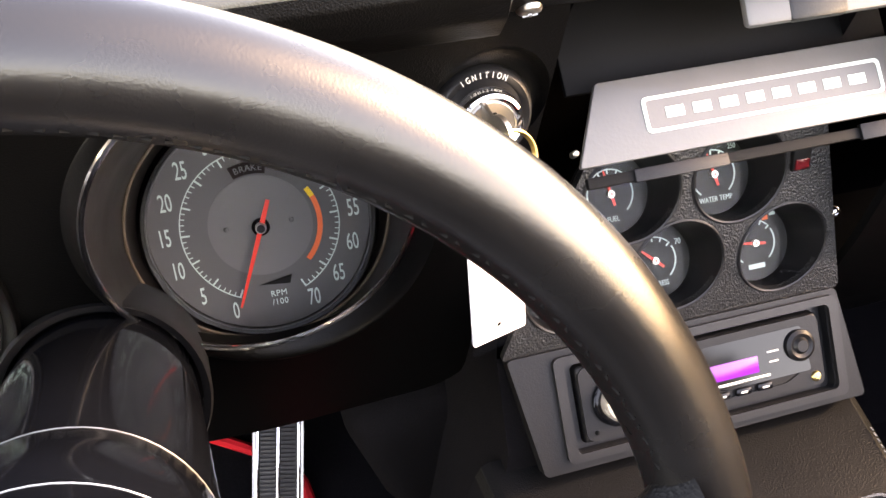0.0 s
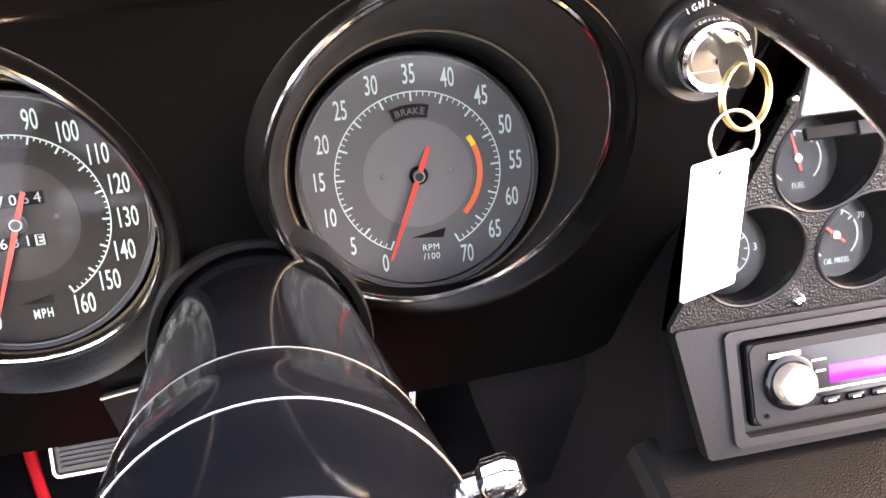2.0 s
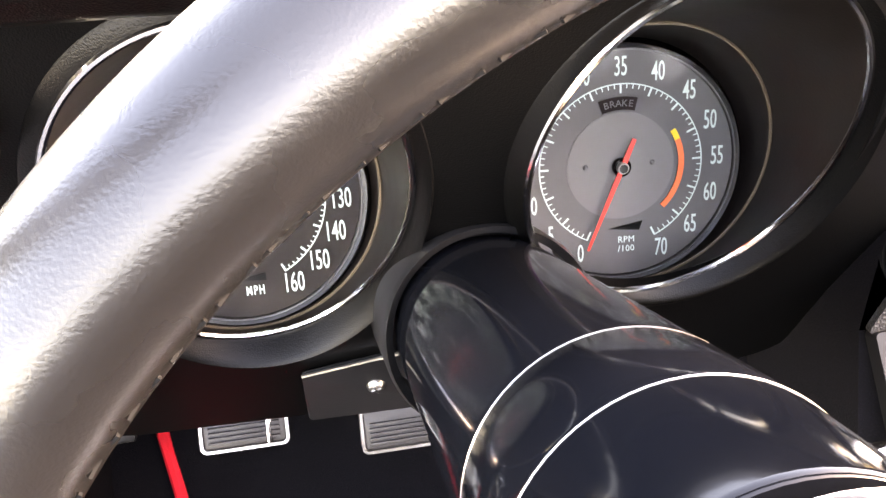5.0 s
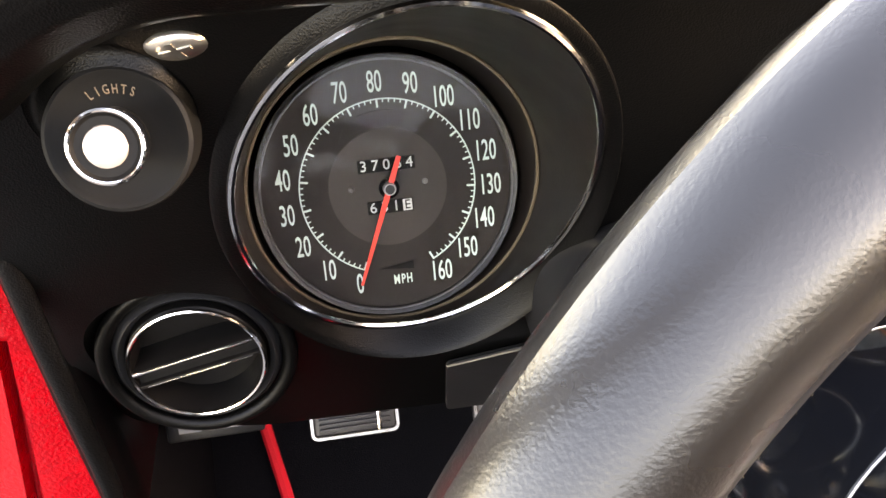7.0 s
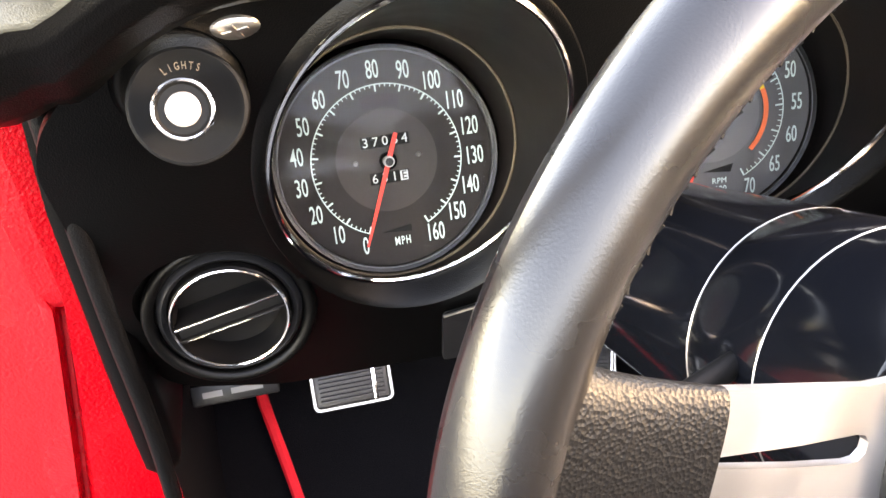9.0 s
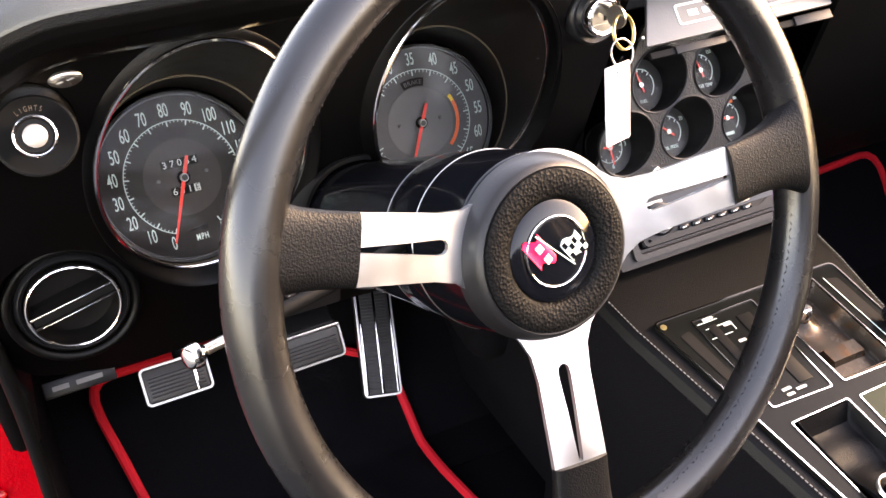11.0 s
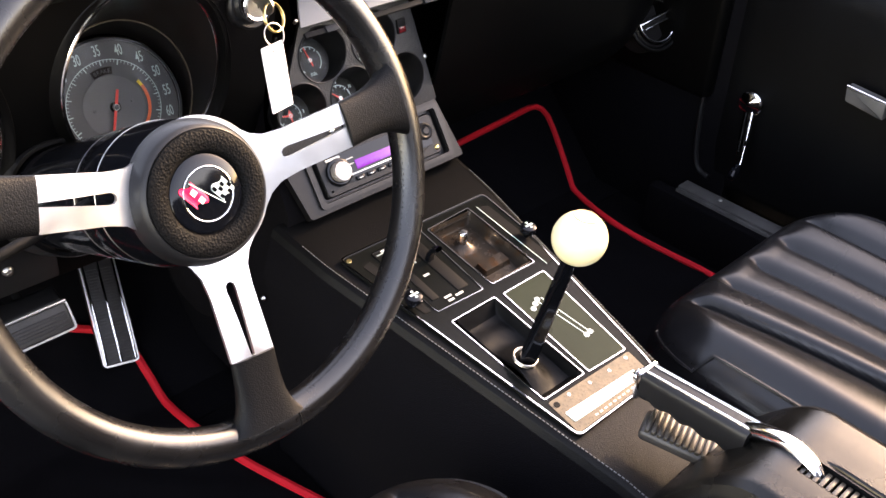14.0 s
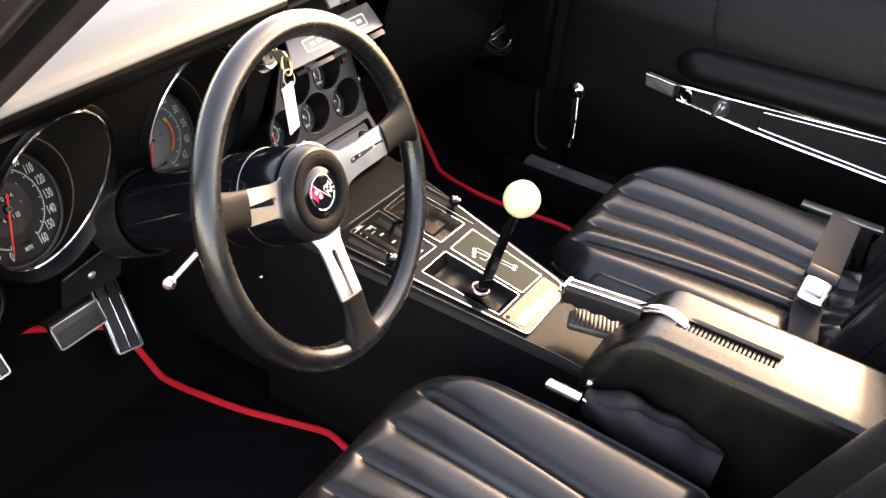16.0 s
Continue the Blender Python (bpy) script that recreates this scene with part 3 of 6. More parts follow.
lights = thing("light_switch", face_to((-0.574, 0.250, 0.762), 25) @ Matrix.Scale(0.78, 4), "black headlight pull knob with a pale centre cap", "switch")
part("bezel", lathe([(0.0345, -0.030), (0.0345, -0.010), (0.0338, -0.0070), (0.0320, -0.0060), (0.0300, -0.0070), (0.0280, -0.0085), (0.0170, -0.0120), (0.010, -0.0120)], 64), DULL_BLACK, lights, "dished black bezel")
for k, ch in enumerate("LIGHTS"):
    a = radians(-25 + k * 10.0)
    bm = letters(ch, 0.0066, 0.0002, (0, 0, 0), 0, 0.62)
    bm.transform(Matrix.Rotation(-a, 4, "Z") @ Matrix.Translation((0, 0.0228, -0.0097)) @ Matrix.Rotation(radians(18), 4, "X"))
    part("legend", bm, LEGEND_TAN, lights)
kn = part("knob", lathe([(0.012, -0.006), (0.0160, 0.0), (0.0165, 0.012), (0.0160, 0.016), (0.0150, 0.017), (0.0135, 0.0155), (0, 0.0155)], 48), DULL_BLACK, lights)
part("knurled_ring", join(ring(0.0160, 0.0014, 56, 8, 0.0155), lathe([(0.0166, 0.006), (0.0169, 0.010), (0.0166, 0.014)], 56)), CHROME, kn, "fine chrome ring")
part("knob_cap", lathe([(0, 0.0182), (0.007, 0.0178), (0.0094, 0.0165), (0.0098, 0.0150)], 40), CREAM_KNOB, kn, "pale worn metal centre cap")

ign = thing("ignition_switch", face_to((-0.131, 0.265, 0.7550), 8), "chrome ignition lock in a black bezel", "ignition")
part("bezel", lathe([(0.026, -0.03), (0.026, -0.006), (0.0245, -0.002), (0.023, -0.001), (0.0195, -0.003), (0.0165, 0.001), (0.012, 0.002)], 56), SATIN_BLACK, ign)
for k, ch in enumerate("IGNITION"):
    a = radians(-30 + k * 8.4)
    part("legend", letters(ch, 0.0044, 0.0002, (0.0218 * math.sin(a), 0.0218 * math.cos(a), -0.0004), -a, 0.72), PRINT_GREY, ign)
part("lock_ring", lathe([(0.0165, -0.004), (0.0170, 0.006), (0.0160, 0.0095), (0.0145, 0.0105), (0.0130, 0.0090), (0.0115, 0.0085)], 48), CHROME, ign)
part("lock_face", join(disc(0.0125, 0.004, 0.0092, 40, 0.001), rbox(0.022, 0.0016, 0.001, (0, -0.006, 0.0092), 0)), STEEL, ign)
part("key_slot", rbox(0.0026, 0.009, 0.0012, (0.001, 0.002, 0.0094), 0), DULL_BLACK, ign)


def vent(name, m, s=1.0, tilt=10, mirror=1):
    v = thing(name, m, "round black air vent with thin chrome edges", "air vent", "dash air vents")
    part("housing", lathe([(0.050 * s, -0.05), (0.049 * s, -0.016), (0.046 * s, -0.006), (0.043 * s, -0.003), (0.040 * s, -0.006), (0.039 * s, -0.03), (0.0, -0.032)], 56), SATIN_BLACK, v)
    part("collar", ring(0.0515 * s, 0.0042, 56, 10, -0.006), DASH_PAD, v, "padded round collar")
    ball = part("barrel", lathe([(0.0385 * s, -0.030), (0.0385 * s, -0.002), (0.0365 * s, 0.0), (0.035 * s, -0.004), (0.034 * s, -0.02), (0, -0.022)], 48), VENT_BLACK, v)
    part("chrome_edge", ring(0.0372 * s, 0.0013, 56, 8, 0.0005), CHROME, ball, "thin chrome ring")
    ang = Matrix.Rotation(radians(tilt * mirror), 4, "Z")
    for y in (0.006, -0.0045):
        w = math.sqrt(0.036 ** 2 - y * y) * 2 * s
        part("vane", rbox(w, 0.0022, 0.022, (0, y * s, -0.010), 0.0006), VENT_BLACK, ball).matrix_local = ang
    part("vane_edge", join(rbox(0.070 * s, 0.0014, 0.0016, (0, 0.0062 * s, 0.0015), 0.0003), rbox(0.062 * s, 0.0005, 0.0010, (0, -0.0047 * s, 0.0010), 0.0002)), CHROME, ball, "chrome vane edge").matrix_local = ang
    part("vane_web", rbox(0.070 * s, 0.0098 * s, 0.012, (0, 0.0008 * s, -0.008), 0.0006), DULL_BLACK, ball).matrix_local = ang
    return v


vent("dash_vent", face_to((-0.587, 0.316, 0.5785), 6), 0.965, 13)
vent("dash_vent", face_to((0.698, 0.341, 0.506), 32, -14), 0.95, 6)

screw(axes((-0.547, 0.2598, 0.7915), (0, -0.94, -0.34)) @ Matrix.Diagonal((1.6, 1.0, 1, 1)), 0.0068, STEEL, "dash_screw", dashboard)
screw(axes((-0.117, 0.2500, 0.8152), (0, -0.55, -0.83)), 0.006, STEEL, "dash_screw", dashboard)

# ---- keys ----
keys = thing("key_ring", Matrix.Translation((-0.135, 0.247, 0.765)), "ignition key on split rings with a white card tag", "keys")
bm = rbox(0.0022, 0.020, 0.008, (0.0, 0.004, 0.0), 0.0006)
join(bm, disc(0.0095, -0.0011, 0.0011, 24), axes((0.001, -0.012, -0.001), (1, 0.25, 0)))
part("key", bm, STEEL, keys)
bm = ring(0.0140, 0.0009, 40, 8)
join(bm, ring(0.0140, 0.0009, 40, 8, 0.0016))
bm.transform(axes((0.004, -0.018, -0.012), (0.35, -0.85, 0.35)))
part("split_ring", bm, BRASS, keys, "brassy split ring")
bm = ring(0.0112, 0.0008, 36, 8)
bm.transform(axes((-0.004, -0.030, -0.024), (0.1, -0.9, 0.4)))
part("split_ring", bm, STEEL, keys)
TAG = axes((-0.008, -0.036, -0.065), (0.30, -0.93, 0.16))
bm = holed(rrect(0.0315, 0.066, 0.0015), [circle(0.0017, 12, 0, 0.026), circle(0.0017, 12, 0, -0.026)], -0.0007, 0.0007)
bm.transform(TAG)
tag = part("card_tag", bm, PAPER, keys, "plain white card tag with two punched holes")
bm = holed(rrect(0.0335, 0.077, 0.002), [circle(0.0019, 12, 0, 0.026), circle(0.0019, 12, 0, -0.026)], 0.0010, 0.0013)
bm.transform(TAG)
part("tag_sleeve", bm, CLEAR, tag, "clear plastic sleeve").visible_shadow = False

# ---- steering column ----
COL_D = Vector((-0.0543, 1.0, -0.5022)).normalized()
HUB = Vector((-0.3307, 0.007, 0.7443))
column = thing("steering_column", axes(HUB, -COL_D), "glossy black steering column with stepped collars", "steering column")
part("shroud", lathe([(0.030, -0.0185), (0.0528, -0.0178), (0.0538, -0.0186), (0.0542, -0.0205), (0.0563, -0.0715)], 64), GLOSS_BLACK, column)
part("turning_collar", lathe([(0.0560, -0.0720), (0.0566, -0.0735), (0.0553, -0.1200), (0.0545, -0.1214)], 64), GLOSS_BLACK, column)
part("lower_shroud", lathe([(0.0542, -0.1214), (0.0548, -0.130), (0.050, -0.31), (0.049, -0.42)], 64), GLOSS_BLACK, column)
for z, r in ((-0.0720, 0.0562), (-0.1214, 0.0548)):
    part("seam_ring", ring(r, 0.0005, 64, 6, z), STEEL, column, "bright worn seam")
haz = part("flasher_knob", lathe([(0, 0.022), (0.006, 0.0215), (0.0085, 0.018), (0.0085, 0.010), (0.0055, 0.007), (0.0055, -0.01)], 28), CHROME, column, "small chrome knob")
haz.matrix_local = axes((0.052, 0.016, -0.078), (0.9, 0.25, 0.25)) @ Matrix.Scale(0.85, 4)
part("dash_collar", lathe([(0.0525, -0.300), (0.0565, -0.296), (0.0580, -0.302), (0.0580, -0.36)], 56), SATIN_BLACK, column)

lever = thing("signal_lever", Matrix.Translation((-0.5278, 0.0335, 0.7272)), "chrome turn signal stalk with a domed end", "lever")
part("stalk", tube([(0.0, 0.0, 0.0), (0.050, 0.0146, -0.0007)], [0.0030, 0.0034], 12), STEEL, lever)
# inner length is coloured black to hold down the steel's bright reflection
part("dark_stalk_end", tube([(0.048, 0.0140, -0.0006), (0.08, 0.0233, -0.001), (0.15, 0.060, -0.012)], [0.0042, 0.0045, 0.0050], 12), DULL_BLACK, lever, "lower end of the stalk, coloured black against bright reflection")
bm = lathe([(0, 0.010), (0.005, 0.0095), (0.0085, 0.007), (0.0098, 0.002), (0.0094, -0.002), (0.0055, -0.005), (0.0035, -0.008)], 32)
bm.transform(axes((0, 0, 0), (-0.96, -0.28, 0.013)) @ Matrix.Scale(0.72, 4))
part("end_knob", bm, CHROME, lever)

# ---- steering wheel ----
WN = Vector((0.085, -0.926, 0.368)).normalized()
WHEEL = axes((-0.3295, 0.005, 0.744), WN) @ Matrix.Rotation(radians(-6), 4, "Z")
wheel = thing("steering_wheel", WHEEL, "black leather three-spoke steering wheel with brushed aluminium spokes", "steering wheel")
RIM_R, RIM_T = 0.1826, 0.0141
RIM_AT = WHEEL.inverted() @ axes((-0.3232, 0.0053, 0.7389), (0.1097, -1.0, 0.3775)) @ Matrix.Rotation(radians(-6), 4, "Z")


def rim_shape(u, v):
    a = 2 * math.pi * u
    b = 2 * math.pi * v
    # a grip swelling where each spoke joins
    sw = 0.0
    for sp in (169, 11, 270):
        d = (math.degrees(a) - sp + 180) % 360 - 180
        sw = max(sw, math.exp(-(d / 7.0) ** 2))
    t = RIM_T * (1 + 0.03 * math.sin(9 * a) * 0.3)
    r = RIM_R + t * math.cos(b) * (1 + (0.10 * sw if math.cos(b) < 0 else 0))
    return (r * math.cos(a), r * math.sin(a), t * math.sin(b))


part("rim", sheet(rim_shape, 180, 28, 0, True), LEATHER, wheel, "black leather-wrapped rim").matrix_local = RIM_AT
for ang in (276,):
    bm = ring(RIM_T + 0.0001, 0.0005, 36, 6)
    bm.transform(Matrix.Rotation(radians(ang), 4, "Z") @ Matrix.Translation((RIM_R, 0, 0)) @ Matrix.Rotation(radians(90), 4, "X"))
    part("wrap_seam", bm, RIM_THREAD, wheel).matrix_local = RIM_AT
bmesh_stitch = bmesh.new()
for k in range(230):
    a = 2 * math.pi * (k + 0.5) / 230
    d0 = min(abs((math.degrees(a) - sp + 180) % 360 - 180) for sp in (169, 11, 270))
    if d0 < 12:
        continue
    b = radians(152)
    r = RIM_R + (RIM_T - 0.0001) * math.cos(b)
    z = (RIM_T - 0.0001) * math.sin(b)
    join(bmesh_stitch, rbox(0.0005, 0.0026, 0.0005, (0, 0, 0), 0), Matrix.Translation((r * math.cos(a), r * math.sin(a), z)) @ Matrix.Rotation(a, 4, "Z") @ Matrix.Rotation(radians(-28 if k % 2 else 28), 4, "X"))
st = part("stitching", bmesh_stitch, RIM_THREAD, wheel, "dark grey lacing stitches")
st.matrix_local = RIM_AT
tagged(st, kind="stuff")

for sp in (169, 11, 270):
    R = Matrix.Rotation(radians(sp), 4, "Z")

    # aluminium blade: x runs out along the spoke
    def blade_z(x):
        return -0.014 + 0.018 * max(0, min(1, (x - 0.04) / 0.075)) ** 1.2

    outl = [(0.030, -0.040), (0.040, -0.034), (0.050, -0.0245), (0.060, -0.0195), (0.075, -0.0178), (0.127, -0.0182), (0.127, 0.0182), (0.075, 0.0178), (0.060, 0.0195), (0.050, 0.0245), (0.040, 0.034), (0.030, 0.040)]
    slot = [(0.068, -0.0015), (0.070, -0.0036), (0.074, -0.0042), (0.095, -0.0030), (0.1235, -0.0014), (0.1235, 0.0014), (0.095, 0.0030), (0.074, 0.0042), (0.070, 0.0036), (0.068, 0.0015)]
    bm = holed(outl, [slot], -0.0016, 0.0016)
    for v in bm.verts:
        v.co.z += blade_z(v.co.x)
    bm.transform(R)
    part("spoke", bm, ALU, wheel, "brushed aluminium spoke with a tapered slot", 30)

    # leather root between blade and rim
    def root(u, v):
        x = 0.1240 + v * 0.055
        w = 0.0186 + 0.001 * v + 0.012 * v ** 4
        h = 0.0048 + 0.004 * v + 0.004 * v * v
        b = 2 * math.pi * u
        c, s = math.cos(b), math.sin(b)
        zc = 0.004 - 0.001 * v
        return (x, w * math.copysign(abs(c) ** 0.6, c), zc + h * math.copysign(abs(s) ** 0.75, s))

    bm = sheet(root, 36, 12, 0, True)
    bmesh.ops.holes_fill(bm, edges=[e for e in bm.edges if e.is_boundary])
    bm.transform(R)
    part("spoke_root", bm, VINYL, wheel)

part("hub_flange", lathe([(0.020, -0.0160), (0.0535, -0.0160), (0.0548, -0.0150), (0.0535, -0.0130), (0.02, -0.0122)], 72), ALU, wheel)
part("hub_barrel", lathe([(0.020, -0.034), (0.042, -0.030), (0.0435, -0.0158)], 64), SATIN_BLACK, wheel)
HUBM = Matrix.Translation((-0.006, 0.001, 0.0)) @ Matrix.Diagonal((1.135, 1.135, 1.0, 1.0))
bm = lathe([(0.0470, -0.014), (0.0462, -0.008), (0.0440, -0.001), (0.0425, 0.0018), (0.0408, 0.0030), (0.0395, 0.0022)], 64)
bm.transform(HUBM)
part("hub_cup", bm, SATIN_BLACK, wheel)
bm = lathe([(0.0405, 0.0014), (0.0398, 0.0040), (0.0380, 0.0052), (0.0330, 0.0050), (0.0280, 0.0042), (0.0262, 0.0026), (0.0250, -0.001)], 64)
bm.transform(HUBM)
part("hub_ring", bm, HUB_VINYL, wheel, "crinkled black vinyl ring")
btn = part("horn_button", lathe([(0.0250, -0.003), (0.0250, 0.0010), (0.0230, 0.0022), (0.015, 0.0030), (0, 0.0034)], 56), GLOSS_BLACK, wheel, "glossy black centre button")
btn.matrix_local = HUBM
part("emblem_ring", ring(0.0172, 0.0006, 56, 8, 0.0034), CHROME, btn, "thin silver ring")


def flag(m, mat, nm, label):
    """A small waving flag, flat relief."""
    def f(u, v):
        return (u * 0.0115, (v - 0.5) * 0.0085 + 0.0013 * math.sin(u * 6.0), 0.0042 + 0.0004 * math.sin(u * 6.0))
    bm = sheet(f, 10, 4, 0.0008)
    bm.transform(m)
    return part(nm, bm, mat, btn, label)


FL = Matrix.Translation((-0.0061, 0.0047, 0)) @ Matrix.Rotation(radians(220), 4, "Z") @ Matrix.Diagonal((0.91, 1.8, 1, 1))
FR = Matrix.Translation((0.0056, -0.0025, 0)) @ Matrix.Rotation(radians(40), 4, "Z") @ Matrix.Diagonal((0.98, 1.32, 1, 1))
flag(FL, BADGE_RED, "emblem_flag", "red flag shape")
flag(FR, PRINT, "emblem_flag", "white chequered flag shape")
for i in range(4):
    for j in range(3):
        if (i + j) % 2 == 0:
            x = (i + 0.5) * 0.0115 / 4
            bm = rbox(0.0024, 0.0024, 0.0003, (x, (j - 1) * 0.0027 + 0.0013 * math.sin(x / 0.0115 * 6), 0.0053), 0)
            bm.transform(FR)
            part("emblem_check", bm, GLOSS_BLACK, btn)
for m in (FL, FR):
    for j in range(2):
        if m is FL:
            bm = rbox(0.004, 0.0022, 0.0003, (0.005 + 0.0 * j, (j - 0.5) * 0.004 + 0.0010, 0.0052), 0)
            bm.transform(m)
            part("emblem_mark", bm, PRINT, btn)
part("emblem_pole", tube([(-0.0122, 0.0094, 0.0045), (0.0098, -0.0080, 0.0040)], 0.00035, 6), PRINT, btn)


# ---- centre stack ----
CX = 0.011
stack = thing("gauge_cluster", Matrix.Translation((CX, 0.29, 0.563)), "pebbled black centre cluster of five small gauges", "gauge cluster")
CL_N = Vector((0, -0.98, 0.2)).normalized()
CL = axes((0, 0, 0), CL_N)
GAX = Vector((0, -0.85, 0.53)).normalized()
GAX_L = (CL.inverted().to_3x3() @ GAX)
gauges = {"clock": (-0.071, 0.037), "oil": (0.003, 0.037), "amp": (0.081, 0.034), "fuel": (-0.031, 0.094), "temp": (0.044, 0.094)}
GR = 0.0325


def gauge_mouth(cx, cy, r, n=40):
    """Where a small gauge's slanted well meets the plate, in the plate's own frame."""
    m = axes((0, 0, 0), GAX_L)
    out = []
    for k in range(n):
        a = 2 * math.pi * k / n
        p = m @ Vector((r * math.cos(a), r * math.sin(a), 0))
        p = p - GAX_L * (p.z / GAX_L.z)
        out.append(Vector((cx + p.x, cy + p.y * 0.93, 0)))
    return out


pl = rpoly([(-0.122, -0.008), (0.131, -0.008), (0.098, 0.150), (-0.048, 0.150)], 0.006)
bm = holed(pl, [[(p.x, p.y) for p in gauge_mouth(*c, GR)] for c in gauges.values()], -0.005, 0.0)
bm.transform(CL)
part("plate", bm, GRAIN, stack, "pebbled black plate")
for nm, (gx, gy) in gauges.items():
    mouth = gauge_mouth(gx, gy, GR)
    centre = Vector((gx, gy, 0)) - GAX_L * 0.034
    mm = axes(centre, GAX_L)
    small = [mm @ Vector((0.0270 * math.cos(2 * math.pi * k / 40), 0.0270 * math.sin(2 * math.pi * k / 40), 0)) for k in range(40)]
    bm = sheet(lambda u, v: mouth[round(u * 40) % 40].lerp(small[round(u * 40) % 40], v) + (CL_N * 0), 40, 6, 0, True)
    bm.transform(CL)
    part("gauge_well", bm, SATIN_BLACK, stack)
    bm = tube([Vector((p.x, p.y, 0.0002)) for p in gauge_mouth(gx, gy, GR + 0.0006)], 0.0012, 6, True)
    bm.transform(CL)
    part("well_edge", bm, SATIN_BLACK, stack)
    g = part("small_gauge", disc(0.0275, -0.003, 0.0, 40), SMALL_FACE, stack)
    g.matrix_local = CL @ mm
    part("gauge_lens", disc(0.0272, 0.008, 0.0085, 40), LENS, g).visible_shadow = False
    if nm == "clock":
        part("hour_ring", lathe([(0.0150, 0.0004), (0.0156, 0.0004), (0.0156, 0.0007), (0.0150, 0.0007)], 48, True), PRINT, g)
        bm = bmesh.new()
        for k in range(12):
            join(bm, rbox(0.0006, 0.0030, 0.0003, (0, 0.0136, 0.0005), 0), Matrix.Rotation(radians(30 * k), 4, "Z"))
        part("hour_marks", bm, PRINT, g)
        for s, x, y in (("12", 0, 0.0195), ("3", 0.0195, 0), ("6", 0, -0.0195), ("9", -0.0195, 0)):
            part("figure", letters(s, 0.0068, 0.0002, (x, y, 0.0006), 0, 0.85), PRINT, g)
        for ang, ln, w in ((-80, 0.0105, 0.0012), (178, 0.0175, 0.0009)):
            bm = prism([(-w, 0), (w, 0), (w * 0.7, ln), (-w * 0.7, ln)], 0.002, 0.0026)
            bm.transform(Matrix.Rotation(radians(-ang), 4, "Z"))
            part("clock_hand", bm, NEEDLE, g)
        bm = prism([(0, 0.0075), (0.0035, 0.0), (0.0008, -0.003), (-0.0008, -0.003), (-0.0035, 0.0)], 0.003, 0.0034)
        part("alarm_hand", bm, NEEDLE, g)
    else:
        bm = lathe([(0.0155, 0.0004), (0.0165, 0.0004), (0.0165, 0.0007), (0.0155, 0.0007)], 24, True, 80, 150)
        join(bm, lathe([(0.0155, 0.0004), (0.0165, 0.0004), (0.0165, 0.0007), (0.0155, 0.0007)], 24, True, 80, -50))
        part("scale_arc", bm, PRINT, g)
        bm = bmesh.new()
        for k in range(5):
            join(bm, rbox(0.0010, 0.0035, 0.0003, (0, 0.0150, 0.0005), 0), Matrix.Rotation(radians(50 - 25 * k), 4, "Z"))
        join(bm, lathe([(0.0158, 0.0004), (0.0166, 0.0004), (0.0166, 0.0007), (0.0158, 0.0007)], 20, True, 90, 45))
        part("scale_marks", bm, PRINT, g)
        word = {"oil": "OIL PRESS", "fuel": "FUEL", "temp": "WATER TEMP"}.get(nm)
        if word:
            part("legend", letters(word, 0.0052, 0.0002, (0, -0.0168, 0.0006), 0, 0.78), PRINT, g)
        else:
            part("legend", rbox(0.013, 0.0035, 0.0003, (0, -0.0168, 0.0006), 0), PRINT, g)
        if nm == "oil":
            for s, x, y in (("35", 0, 0.0205), ("0", -0.0190, 0.0100), ("70", 0.0190, 0.0100)):
                part("figure", letters(s, 0.0060, 0.0002, (x, y, 0.0006), 0, 0.8), PRINT, g)
        if nm == "temp":
            for s, x, y in (("100", -0.0160, 0.0165), ("210", 0.0, 0.0208), ("250", 0.0160, 0.0165)):
                part("figure", letters(s, 0.0050, 0.0002, (x, y, 0.0006), 0, 0.8), PRINT, g)
        if nm == "amp":
            for x, y, mt in ((-0.010, 0.0165, ORANGE), (0.0105, 0.0165, ORANGE), (0, 0.0200, PRINT), (-0.0145, 0.0175, PRINT), (0.0165, 0.019, PRINT)):
                part("scale_block", rbox(0.0045, 0.0032, 0.0003, (x, y, 0.0006), 0), mt, g)
        ang = {"oil": -48, "fuel": -12, "temp": -14, "amp": -82}[nm]
        bm = prism([(-0.0005, 0.0165), (0.0005, 0.0165), (0.0010, 0), (0.0008, -0.008), (-0.0008, -0.008), (-0.0010, 0)], 0.002, 0.0026)
        bm.transform(Matrix.Rotation(radians(-ang), 4, "Z"))
        part("pointer", bm, NEEDLE, g)
    part("pointer_pin", lathe([(0.0010, 0.0034), (0.0024, 0.0034), (0.0026, 0.0028), (0.0026, 0.0005)], 20), STEEL, g)
wl = part("warning_lamp", rbox(0.013, 0.018, 0.004, (0, 0, 0), 0.001), DULL_BLACK, stack)
wl.matrix_local = CL @ Matrix.Translation((0.0865, 0.099, 0.001))
part("lamp_lens", rbox(0.010, 0.007, 0.002, (0, -0.004, 0.002), 0.0004), RED_LENS, wl, "dark red unlit lens")
screw(CL @ Matrix.Translation((-0.037, 0.002, 0)), 0.0045, CHROME, "screw", stack, 0.004)
screw(axes((0.121, 0.012, 0.050), (0.2, -0.97, 0.1)), 0.0040, CHROME, "screw", stack)

